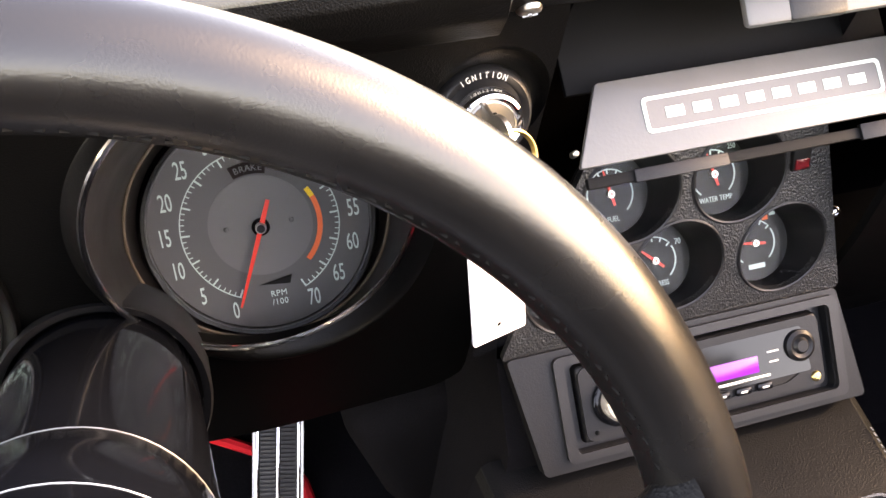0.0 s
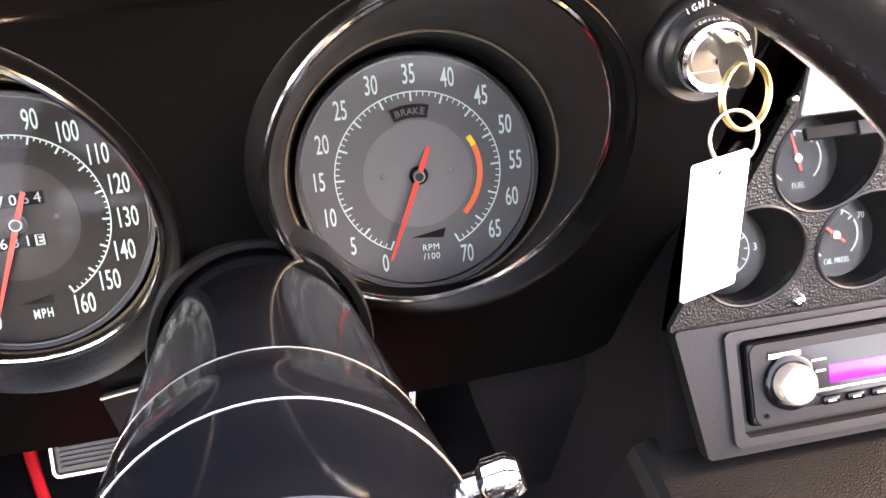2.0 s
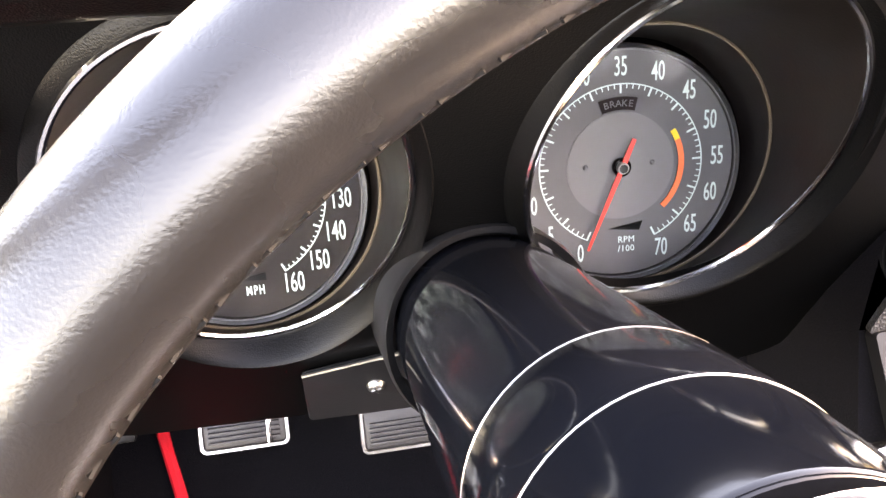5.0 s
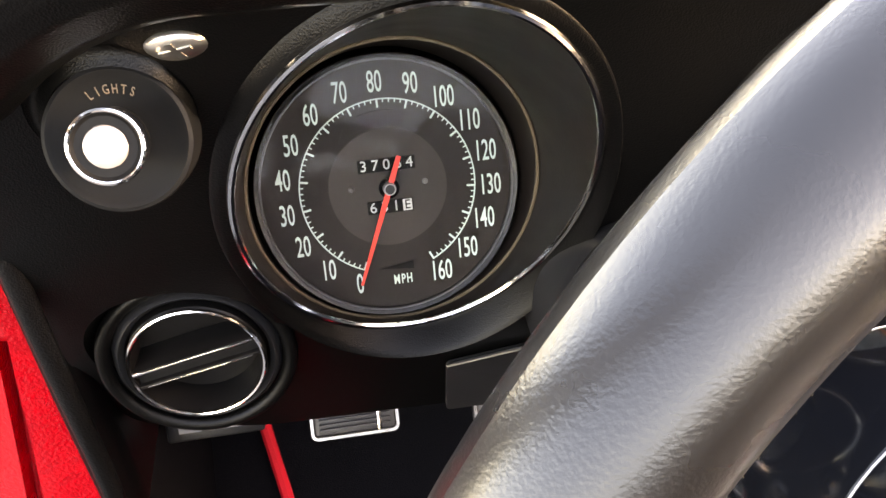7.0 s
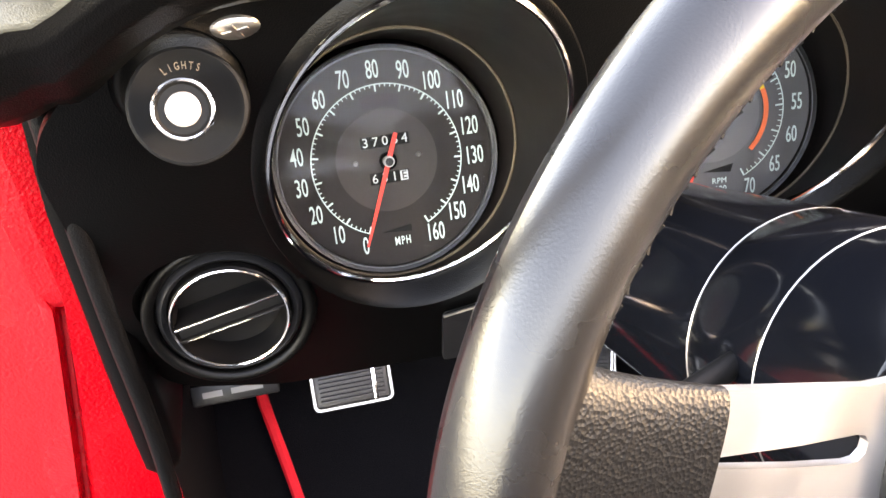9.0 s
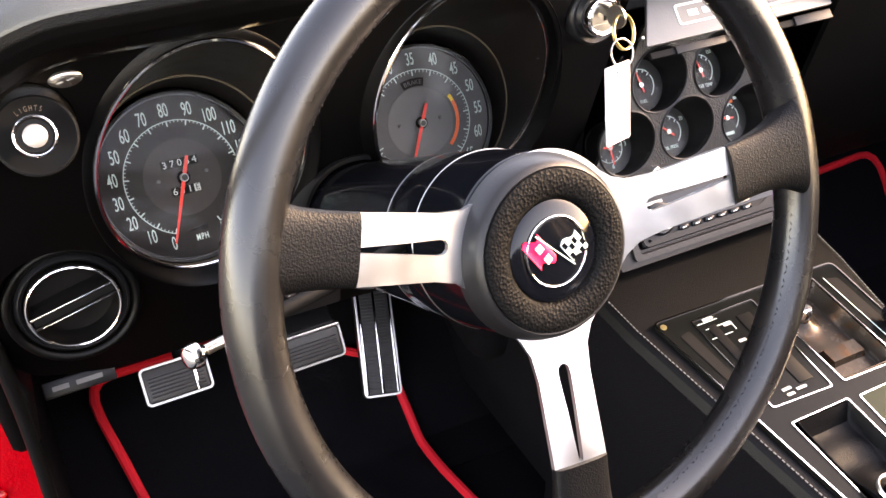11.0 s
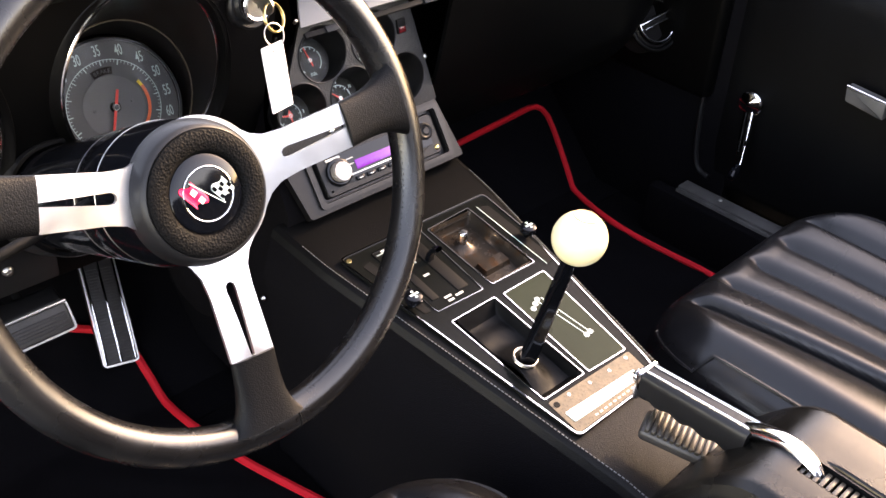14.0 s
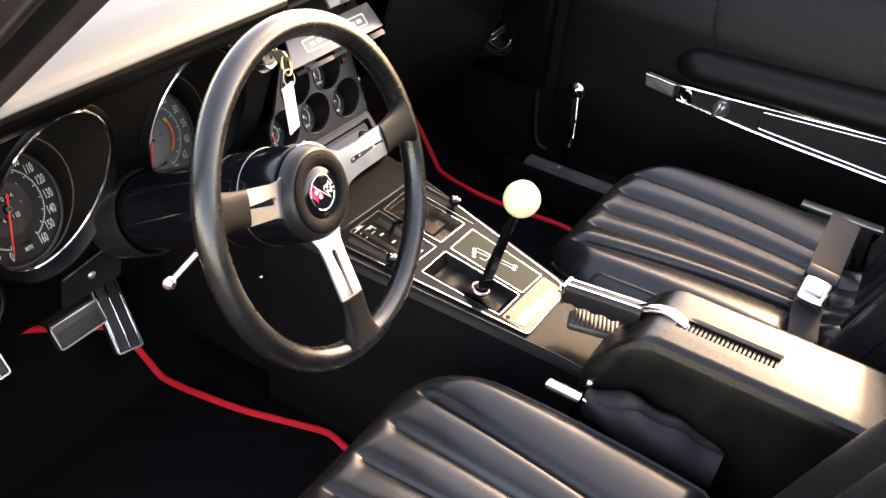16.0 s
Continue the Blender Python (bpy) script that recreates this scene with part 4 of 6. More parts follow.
# stack body: sides that widen to the floor console
def stack_body():
    bm = bmesh.new()
    rows = [(0.82, 0.088, 0.272), (0.70, 0.098, 0.322), (0.60, 0.116, 0.303), (0.552, 0.122, 0.290), (0.495, 0.124, 0.256), (0.458, 0.130, 0.250), (0.445, 0.131, 0.244), (0.40, 0.135, 0.19), (0.16, 0.15, 0.19)]
    L, Rr, LB, RB = [], [], [], []
    for z, w, y in rows:
        L.append(bm.verts.new((CX - w, y + 0.006, z)))
        Rr.append(bm.verts.new((CX + w, y + 0.006, z)))
        LB.append(bm.verts.new((CX - w - 0.01, 0.62, z)))
        RB.append(bm.verts.new((CX + w + 0.01, 0.62, z)))
    for i in range(len(rows) - 1):
        if i >= 3:
            bm.faces.new((L[i], Rr[i], Rr[i + 1], L[i + 1]))
        bm.faces.new((L[i], L[i + 1], LB[i + 1], LB[i]))
        bm.faces.new((Rr[i], RB[i], RB[i + 1], Rr[i + 1]))
    return bm


part("stack_body", stack_body(), CARPET, dashboard)

# ---- car radio ----
RAD_N = Vector((0, -0.82, 0.57)).normalized()
radio = thing("car_radio", axes((0.0275, 0.266, 0.5235), RAD_N), "black car radio with a violet display and silver knob", "car radio")
bm = holed(rpoly([(-0.1355, 0.0405), (0.1085, 0.0395), (0.1205, -0.0405), (-0.1225, -0.0415)], 0.004), [rrect(0.196, 0.060, 0.004)], -0.008, 0.004)
part("surround", bm, GREY_PLASTIC, radio, "dark grey plastic mounting surround")
part("trim_frame", holed(rrect(0.212, 0.0715, 0.005), [rrect(0.198, 0.0605, 0.004)], 0.0035, 0.0075), SATIN_BLACK, radio, "raised black trim frame")
part("surround_lip", holed(rrect(0.196, 0.060, 0.004), [rrect(0.184, 0.054, 0.004)], -0.012, -0.003), SATIN_BLACK, radio)
part("skirt", rbox(0.236, 0.010, 0.030, (0.0, -0.0375, -0.016), 0.002), SATIN_BLACK, radio, "plain black skirt below the surround")
part("front", rbox(0.182, 0.052, 0.02, (0, 0, -0.006), 0.003, 3), SATIN_BLACK, radio)
part("side_trim", holed(rrect(0.180, 0.050, 0.006), [rpoly([(-0.078, 0.018), (0.074, 0.018), (0.080, -0.010), (0.060, -0.0185), (-0.060, -0.0185), (-0.070, -0.010)], 0.004)], 0.003, 0.0052), GREY_PLASTIC, radio)
part("window", prism(rpoly([(-0.080, 0.0195), (0.076, 0.0195), (0.080, -0.013), (-0.050, -0.013), (-0.056, 0.002)], 0.003), 0.003, 0.0058), GLOSS_BLACK, radio)
part("display", rbox(0.080, 0.0115, 0.001, (0.000, 0.0000, 0.0060), 0.0003), PURPLE, radio, "lit violet display")
part("display_strip", rbox(0.100, 0.0022, 0.0008, (-0.002, -0.0095, 0.0060), 0.0003), STEEL, radio)
part("maker_bar", rbox(0.021, 0.0030, 0.0006, (-0.068, 0.0165, 0.0062), 0), PRINT_GREY, radio, "small pale bar")
for k in range(6):
    part("preset_button", rbox(0.0115, 0.0048, 0.003, (-0.040 + k * 0.0165, -0.0165, 0.0055), 0.001), GLOSS_BLACK, radio)
    part("button_mark", rbox(0.005, 0.0012, 0.0004, (-0.040 + k * 0.0165, -0.0165, 0.0072), 0), PRINT_GREY, radio)
kb = part("volume_knob", lathe([(0.0175, 0.004), (0.0170, 0.008), (0.0150, 0.009), (0.0125, 0.0085)], 40), GLOSS_BLACK, radio)
kb.location = (-0.066, -0.001, 0)
part("knob_cap", lathe([(0.0125, 0.006), (0.0125, 0.016), (0.0110, 0.0180), (0, 0.0185)], 40), CREAM_KNOB, kb, "pale gold knob cap")
k2 = part("select_knob", lathe([(0.0115, 0.004), (0.0110, 0.008), (0.0085, 0.0095), (0.006, 0.0085), (0.004, 0.0105), (0, 0.0105)], 32), GREY_PLASTIC, radio)
k2.location = (0.073, 0.006, 0)
for x, y in ((0.083, -0.0185), (-0.083, -0.0195)):
    s = screw(Matrix.Translation((x, y, 0.0052)), 0.0038 if x > 0 else 0.0015, BRASS if x > 0 else DULL_BLACK, "screw", radio)
for k in range(4):
    part("small_mark", rbox(0.010 - 0.001 * k, 0.0012, 0.0004, (0.052 if k % 2 else -0.046, 0.010 - 0.0035 * k, 0.0062), 0), PRINT_GREY, radio)

# ---- grey badge panel above the cluster ----
BP = axes((0.031, 0.274, 0.733), (0, -0.72, 0.69))
badge = thing("badge_panel", BP, "grey satin flap panel with a white-outlined nameplate", "panel")
part("flap", prism(rpoly([(-0.112, -0.0205), (0.104, -0.0205), (0.100, 0.0225), (-0.094, 0.0225)], 0.002), -0.002, 0.0015, 0.0004), PANEL_GREY, badge)
part("name_frame", holed(rrect(0.146, 0.0195, 0.003, 0.002, 0.001), [rrect(0.142, 0.0158, 0.002, 0.002, 0.001)], 0.0015, 0.0022), PRINT, badge, "thin white frame")
part("name_field", prism(rrect(0.142, 0.0158, 0.002, 0.002, 0.001), 0.0015, 0.0018), PANEL_GREY, badge)
for k in range(8):
    part("name_bar", rbox(0.0108, 0.0058, 0.0005, (-0.053 + k * 0.0160, 0.001, 0.0020), 0.0002), PRINT, badge, "white lettering bar")
part("hinge_bar", rbox(0.205, 0.006, 0.004, (-0.006, -0.0285, -0.004), 0.0006), DULL_BLACK, badge)
part("hinge_plate", rbox(0.055, 0.007, 0.003, (-0.055, -0.0290, -0.0015), 0.0004), GREY_PLASTIC, badge)
part("hinge_plate", rbox(0.045, 0.009, 0.003, (0.078, -0.0285, -0.0015), 0.0004), GREY_PLASTIC, badge)
part("hinge_pin", disc(0.0018, -0.004, 0.003, 16, 0.0008, (-0.113, -0.012)), STEEL, badge)
part("back_tray", rbox(0.205, 0.07, 0.004, (0.0, 0.058, -0.022), 0.001), DULL_BLACK, badge)
TOPB = axes((0.055, 0.268, 0.792), (0, -0.80, 0.6))
holder = thing("dash_bracket", TOPB, "silver and black clip bracket at the dash edge", "bracket")
part("clip", rbox(0.105, 0.022, 0.006, (0.0, 0, 0), 0.003), PANEL_GREY, holder)
part("clip_band", rbox(0.034, 0.023, 0.007, (-0.012, 0, 0.0006), 0.003), SATIN_BLACK, holder)
part("clip_edge", rbox(0.080, 0.006, 0.004, (-0.045, 0.016, 0.004), 0.001), CHROME, holder)
for k in range(3):
    part("slot_mark", rbox(0.0045, 0.009, 0.001, (0.028 + k * 0.008, 0.001, 0.0033), 0.0004), PRINT, holder)

# ---- floor console ----
KX = 0.012
con = thing("floor_console", Matrix.Translation((0, 0, 0)), "black centre console with bright-edged inset plates", "console")


def lerp_tab(tab, t):
    for (a, p), (b, q) in zip(tab, tab[1:]):
        if t <= b:
            k = (t - a) / (b - a)
            return p + (q - p) * max(0.0, k)
    return tab[-1][1]


HALF = [(-0.30, 0.060), (-0.21, 0.064), (-0.05, 0.090), (0.18, 0.128), (0.27, 0.136)]


def plate_z(y):
    return 0.431 + 0.15 * (y + 0.095)


def section(y):
    """Half of a cross-section of the console and the carpeted tunnel under it, from the floor up."""
    w = lerp_tab(HALF, y)
    z = plate_z(y) - 0.004
    return [(0.164, FLOOR_Z), (0.160, 0.20), (0.154, 0.26), (w + 0.024, z - 0.055), (w + 0.010, z - 0.012), (w + 0.006, z - 0.003), (w, z), (w - 0.006, z)]


def along(sec, t):
    t = t * (len(sec) - 1)
    i = min(int(t), len(sec) - 2)
    k = t - i
    return sec[i][0] * (1 - k) + sec[i + 1][0] * k, sec[i][1] * (1 - k) + sec[i + 1][1] * k


def roll(u, v):
    """The vinyl top, from one shoulder across to the other."""
    y = -0.30 + v * 0.57
    sec = section(y)[4:]
    x, z = along([(-a, b) for a, b in sec] + [(a, b) for a, b in sec[::-1]], u)
    return (KX + x, y, z)


bm = sheet(roll, 63, 76)
inside = []
for f in bm.faces:
    c = f.calc_center_median()
    if -0.128 < c.y < 0.158 and abs(c.x - KX) < lerp_tab(HALF, c.y) - 0.030:
        inside.append(f)
bmesh.ops.delete(bm, geom=inside, context="FACES")
part("body", bm, VINYL, con, "black stitched vinyl console top")
for sgn in (-1, 1):
    def side(u, v):
        y = -0.30 + v * 0.57
        x, z = along(section(y)[:5], u)
        return (KX + sgn * x, y, z)
    part("carpeted_side", sheet(side, 12, 24, 0.0), CARPET, con, "black carpeted tunnel side")
for sgn in (-1, 1):
    bm = bmesh.new()
    for k in range(110):
        y = -0.28 + k * 0.0046
        x = KX + sgn * (lerp_tab(HALF, y) + 0.0015)
        join(bm, rbox(0.0009, 0.0030, 0.0008, (x, y, plate_z(y) - 0.0022), 0))
    tagged(part("stitching", bm, STITCH, con, "pale grey stitched seam"), kind="stuff")
PL = axes((0, -0.095, plate_z(-0.095)), (0, -0.15, 1))


def pl(x, y):
    return (x, (y + 0.095) / 0.989)


def plate(name, pts, z0, z1, mat, r=0.004, label="", bev=0.0):
    bm = prism(rpoly([pl(*p) for p in pts], r), z0, z1, bev)
    bm.transform(PL)
    return part(name, bm, mat, con, label)


def frame_line(name, pts, w, z0, z1, mat, r=0.004):
    """A bright raised line round a plate."""
    a = rpoly([pl(*p) for p in pts], r)
    cx = sum(p[0] for p in a) / len(a)
    cy = sum(p[1] for p in a) / len(a)
    b = []
    for x, y in a:
        d = Vector((x - cx, y - cy))
        b.append((x - math.copysign(min(abs(d.x), w), d.x), y - math.copysign(min(abs(d.y), w), d.y)))
    bm = holed(a, [b], z0, z1)
    bm.transform(PL)
    return part(name, bm, mat, con)


OUT = [(-0.102, 0.180), (0.124, 0.176), (0.122, 0.095), (0.084, -0.128), (0.074, -0.150), (-0.055, -0.150)]
BOOT = [(-0.059, 0.036), (0.008, 0.036), (0.010, -0.100), (-0.052, -0.099)]
PATT = [(0.019, 0.034), (0.087, 0.034), (0.074, -0.104), (0.015, -0.101)]
HEAT = [(-0.066, 0.167), (0.010, 0.167), (0.006, 0.051), (-0.062, 0.054)]
ASH = [(0.017, 0.163), (0.088, 0.166), (0.089, 0.049), (0.019, 0.051)]
bm = holed(rpoly([pl(*p) for p in OUT], 0.008), [rpoly([pl(*p) for p in q], 0.003) for q in (BOOT, ASH)], -0.004, 0.0)
bm.transform(PL)
part("top_plate", bm, PLATE, con, "satin black console plate")
for q, r, w in ((OUT, 0.008, 0.0016), (BOOT, 0.003, 0.0013), (PATT, 0.003, 0.0013), (HEAT, 0.003, 0.0011), (ASH, 0.003, 0.0013)):
    frame_line("bright_edge", q, w, 0.0, 0.0012, CHROME, r)
plate("pattern_plate", [(x + (0.0015 if x < 0.05 else -0.0015), y * 0.98) for x, y in PATT], 0.0, 0.0006, SAGE, 0.003, "olive anodised plate with a line diagram")
plate("rear_plate", [(-0.051, -0.103), (0.074, -0.107), (0.070, -0.147), (-0.052, -0.147)], 0.0, 0.0005, BRONZE, 0.003, "worn bronze-coloured rear plate")
frame_line("rear_slot_edge", [(-0.046, -0.122), (0.058, -0.127), (0.056, -0.139), (-0.045, -0.136)], 0.0016, 0.0004, 0.0014, PRINT, 0.002)
plate("rear_slot", [(-0.043, -0.1245), (0.054, -0.1295), (0.053, -0.1365), (-0.042, -0.1335)], 0.0004, 0.0009, ALU, 0.002)
for x, y in ((-0.045, -0.110), (-0.025, -0.1085), (0.005, -0.111), (0.035, -0.1125), (0.064, -0.1115)):
    bm = disc(0.0022 if x > -0.04 else 0.0036, 0.0, 0.0012, 16, 0.0004)
    bm.transform(PL @ Matrix.Translation((*pl(x, y), 0)))
    part("rivet", bm, DULL_BLACK if x < -0.04 else STEEL, con)
for k in range(11):
    bm = rbox(0.0035, 0.0018, 0.0003, (*pl(-0.020 + k * 0.0072, -0.1425), 0.0008), 0)
    bm.transform(PL)
    part("plate_mark", bm, STEEL, con)

# shift diagram
def line_on_plate(pts, w, name="diagram_line"):
    bm = bmesh.new()
    for a, b in zip(pts, pts[1:]):
        a, b = Vector(pl(*a)), Vector(pl(*b))
        d = b - a
        m = Matrix.Translation(((a.x + b.x) / 2, (a.y + b.y) / 2, 0.0009)) @ Matrix.Rotation(math.atan2(d.y, d.x), 4, "Z")
        join(bm, rbox(d.length + w, w, 0.0003, (0, 0, 0), 0), m)
    bm.transform(PL)
    part(name, bm, PRINT, con)


line_on_plate([(0.036, -0.012), (0.036, -0.022), (0.052, -0.022), (0.052, -0.012)], 0.0010)
line_on_plate([(0.044, 0.004), (0.0535, -0.062)], 0.0010)
line_on_plate([(0.052, 0.004), (0.0600, -0.062)], 0.0010)
for x, y in ((0.0535, -0.064), (0.0605, -0.063), (0.032, -0.003), (0.039, 0.001), (0.046, 0.005)):
    bm = disc(0.0034, 0.0006, 0.0011, 18)
    bm.transform(PL @ Matrix.Translation((*pl(x, y), 0)))
    part("diagram_dot", bm, PRINT, con)

# heater controls
for x, y0, y1, w in ((-0.050, 0.155, 0.070, 0.010), (-0.012, 0.155, 0.066, 0.016)):
    bm = rbox(w, (y0 - y1), 0.0012, (*pl(x, (y0 + y1) / 2), 0.0006), 0.0004)
    bm.transform(PL)
    part("control_slot", bm, DULL_BLACK, con)
bm = lathe([(0.026, -0.008), (0.028, -0.002), (0.026, 0.002), (0.022, 0.002), (0.021, -0.006)], 24, True, 120, 30)
bm.transform(PL @ Matrix.Translation((*pl(-0.012, 0.098), 0.006)) @ Matrix.Rotation(radians(90), 4, "Y"))
part("fan_lever", bm, GLOSS_BLACK, con)


def slider_knob(x, y):
    m = PL @ Matrix.Translation((*pl(x, y), 0.0))
    bm = lathe([(0.0035, 0), (0.0035, 0.006), (0.0095, 0.008), (0.0105, 0.012), (0.0095, 0.0165), (0.006, 0.018), (0, 0.018)], 24)
    bm.transform(m)
    k = part("slider_knob", bm, GLOSS_BLACK, con, "round black slider knob with white marks")
    for j, (dx, dy, w, h) in enumerate(((0, 0, 0.011, 0.0026), (0, 0.0042, 0.003, 0.0024), (0, -0.0042, 0.003, 0.0024))):
        bm = rbox(w, h, 0.0006, (dx, dy, 0.0182), 0)
        bm.transform(m)
        part("knob_mark", bm, PRINT, k)


slider_knob(0.1135, 0.088)
slider_knob(-0.078, 0.078)
for pts in (((0.098, 0.160), (0.113, 0.155), (0.114, 0.040), (0.099, 0.040)), ((-0.086, 0.155), (-0.074, 0.158), (-0.066, 0.060), (-0.075, 0.060))):
    plate("slider_slot", pts, 0.0, 0.0008, DULL_BLACK, 0.003)
line_on_plate([(0.098, 0.160), (0.099, 0.040)], 0.0008, "slot_edge")
for x, y, w, h in ((-0.048, 0.163, 0.012, 0.003), (-0.034, 0.150, 0.010, 0.003), (-0.034, 0.128, 0.008, 0.003), (-0.034, 0.105, 0.008, 0.003), (-0.036, 0.066, 0.010, 0.0028), (-0.022, 0.062, 0.011, 0.0028), (-0.036, 0.060, 0.008, 0.0028)):
    bm = rbox(w, h, 0.0003, (*pl(x, y), 0.0009), 0)
    bm.transform(PL)
    part("control_mark", bm, PRINT_GREY, con)
for pts in (((-0.062, 0.160), (-0.040, 0.160)), ((-0.058, 0.152), (-0.030, 0.152), (-0.030, 0.142)), ((-0.060, 0.140), (-0.036, 0.140))):
    line_on_plate(pts, 0.0009, "control_line")
bm = disc(0.0032, 0, 0.0018, 16, 0.0005)
bm.transform(PL @ Matrix.Translation((*pl(-0.094, 0.171), 0)))
part("brass_screw", bm, BRASS, con)

# ash tray: a pressed metal pan set into the plate
def pan(u, v):
    x = 0.0205 + u * 0.066
    y = 0.053 + v * 0.109
    d = min(u, 1 - u, v * 1.6, (1 - v) * 1.6)
    z = -0.016 * min(1, d / 0.10)
    z += 0.007 * math.exp(-(((u - 0.45) / 0.14) ** 2 + ((v - 0.72) / 0.10) ** 2))
    z += 0.006 * (1 if 0.20 < v < 0.36 and 0.25 < u < 0.85 else 0)
    return PL @ Vector((*pl(x, y), z - 0.0005))


part("ash_tray", sheet(pan, 34, 40, -0.001), RUSTY, con, "worn stained metal ash tray")
bm = lathe([(0, 0.006), (0.004, 0.0055), (0.0062, 0.003), (0.0065, -0.010)], 24)
bm.transform(PL @ Matrix.Translation((*pl(0.049, 0.132), 0)))
part("ash_tray_button", bm, CHROME, con, "small chrome button")


# shift boot: slack black leather
def boot(u, v):
    x = -0.0515 + u * 0.0595
    y = -0.0985 + v * 0.133
    e = min(u, 1 - u, v, 1 - v)
    dx, dy = x + 0.037, y + 0.056
    r = math.hypot(dx, dy)
    z = -0.014 * min(1, e / 0.08) + 0.018 * math.exp(-(r / 0.022) ** 2)
    z += 0.0009 * math.sin(r * 190 + 2 * math.atan2(dy, dx)) * min(1, e / 0.12)
    return PL @ Vector((*pl(x, y), z - 0.001))


part("shift_boot", sheet(boot, 40, 60, -0.001), VINYL, con, "creased black leather shift boot")

shifter = thing("gear_lever", Matrix.Translation((-0.037, -0.055, 0.447)), "black gear lever with a round ivory ball", "gear lever")
bm = ring(0.0125, 0.0012, 40, 8, 0)
join(bm, ring(0.0128, 0.0011, 40, 8, 0.0026))
bm.transform(axes((0, 0, 0.002), (0.1, -0.2, 1)))
part("boot_ring", bm, STEEL, shifter, "wire ring round the lever's foot")


def lever_bar(u, v):
    p = Vector((0.0, 0.0, -0.012)).lerp(Vector((0.005, -0.037, 0.156)), v)
    b = 2 * math.pi * u
    w = 0.0100 * (1 - v) + 0.0068 * v
    h = 0.0050 * (1 - v) + 0.0044 * v
    c, s = math.cos(b), math.sin(b)
    q = Vector((0.85, -0.51, -0.13)) * (w * math.copysign(abs(c) ** 0.45, c)) + Vector((0.51, 0.84, 0.18)) * (h * math.copysign(abs(s) ** 0.45, s))
    return p + q


bm = sheet(lever_bar, 28, 14, 0, True)
bmesh.ops.holes_fill(bm, edges=[e for e in bm.edges if e.is_boundary])
part("lever", bm, GLOSS_BLACK, shifter)
for k in range(6):
    bm = rbox(0.0035, 0.0042, 0.0006, (0, 0, 0), 0)
    p = Vector((0, 0, 0)).lerp(Vector((0.005, -0.037, 0.156)), 0.30 + 0.05 * k)
    bm.transform(axes(p + Vector((-0.51, -0.84, -0.18)) * 0.0048, (-0.51, -0.84, -0.18), (0.03, -0.23, 0.97)))
    part("raised_mark", bm, PRINT_GREY, shifter)
bm = bmesh.new()
bmesh.ops.create_uvsphere(bm, u_segments=48, v_segments=32, radius=0.0258)
for v in bm.verts:
    d = v.co.normalized().dot(Vector((0.15, -0.05, 0.98)).normalized())
    if d > 0.90:
        v.co *= 0.90 / d * (0.985 if d > 0.92 else 1.0)
bm.transform(Matrix.Translation((0.006, -0.042, 0.177)))
part("ball", bm, IVORY, shifter, "glossy ivory ball with a flat round top")
bm = ring(0.0110, 0.0010, 40, 6)
bm.transform(axes(Vector((0.006, -0.042, 0.177)) + Vector((0.15, -0.05, 0.98)).normalized() * 0.0228, (0.15, -0.05, 0.98)))
part("ball_inlay_ring", bm, TAN, shifter, "thin tan inlay ring")

# ---- rear console box ----
box = thing("console_box", Matrix.Translation((0.003, -0.30, 0.40)), "black leather-covered armrest box with a slotted lid", "console box")
BH = 0.0705


def box_sec(u, v):
    """Round-shouldered box, v from its sloping nose to the rear."""
    y = -0.245 - v * 0.63
    s = min(1.0, (v * 0.63) / 0.085)
    top = 0.43 + 0.088 * math.sin(s * math.pi / 2) if s < 1 else 0.518
    w = BH + 0.006 * (1 - s)
    r = 0.012
    sec = [(w + 0.022, FLOOR_Z), (w + 0.010, 0.385), (w, top - r - 0.004), (w - 0.0035, top - 0.0045), (w - r, top), (w * 0.5, top + 0.001)]
    sec = [(-a, b) for a, b in sec] + [(a, b) for a, b in sec[::-1]]
    t = u * (len(sec) - 1)
    i = min(int(t), len(sec) - 2)
    k = t - i
    return Vector((sec[i][0] * (1 - k) + sec[i + 1][0] * k, y + 0.30, sec[i][1] * (1 - k) + sec[i + 1][1] * k - 0.40))


bm = sheet(box_sec, 66, 60)
bm.normal_update()
bm.faces.ensure_lookup_table()
cut = [f for f in bm.faces if abs(f.calc_center_median().x + 0.009) < 0.0125 and f.normal.z ** 2 > 0.25 and -0.48 < f.calc_center_median().y - 0.30 < -0.335]
bmesh.ops.delete(bm, geom=cut, context="FACES")
bmesh.ops.holes_fill(bm, edges=[e for e in bm.edges if e.is_boundary and all(v.co.y > 0.05 for v in e.verts)])
part("box_shell", bm, LID, box)
part("slot_well", join(join(rbox(0.004, 0.150, 0.05, (-0.0135, 0.0, 0.092), 0.0005), rbox(0.004, 0.150, 0.05, (0.0135, 0, 0.092), 0.0005)), rbox(0.03, 0.150, 0.004, (0, 0, 0.068), 0.0005)), DULL_BLACK, box).location = (-0.009, -0.108, 0.0)
for k in range(23):
    part("brush_slat", rbox(0.0200, 0.0040, 0.004, (-0.002, 0.066 - k * 0.0060, 0.1130), 0.0008), GAITER, box).location = (-0.009, -0.108, 0.0)
bm = tube([(0.013 - 0.008, 0.062 - 0.108 - k * 0.0165, 0.1195 - (0.004 if k == 0 else 0)) for k in range(9)], 0.0022, 8)
part("slot_trim", bm, GLOSS_BLACK, box)
screw(axes((-0.0835, 0.038, 0.011), (-1, 0.1, 0.2)), 0.0070, CHROME, "bolt", box, 0.004)

brake = thing("handbrake", Matrix.Translation((0.008, -0.166, 0.475)), "black handbrake grip with chrome lever and button", "handbrake")


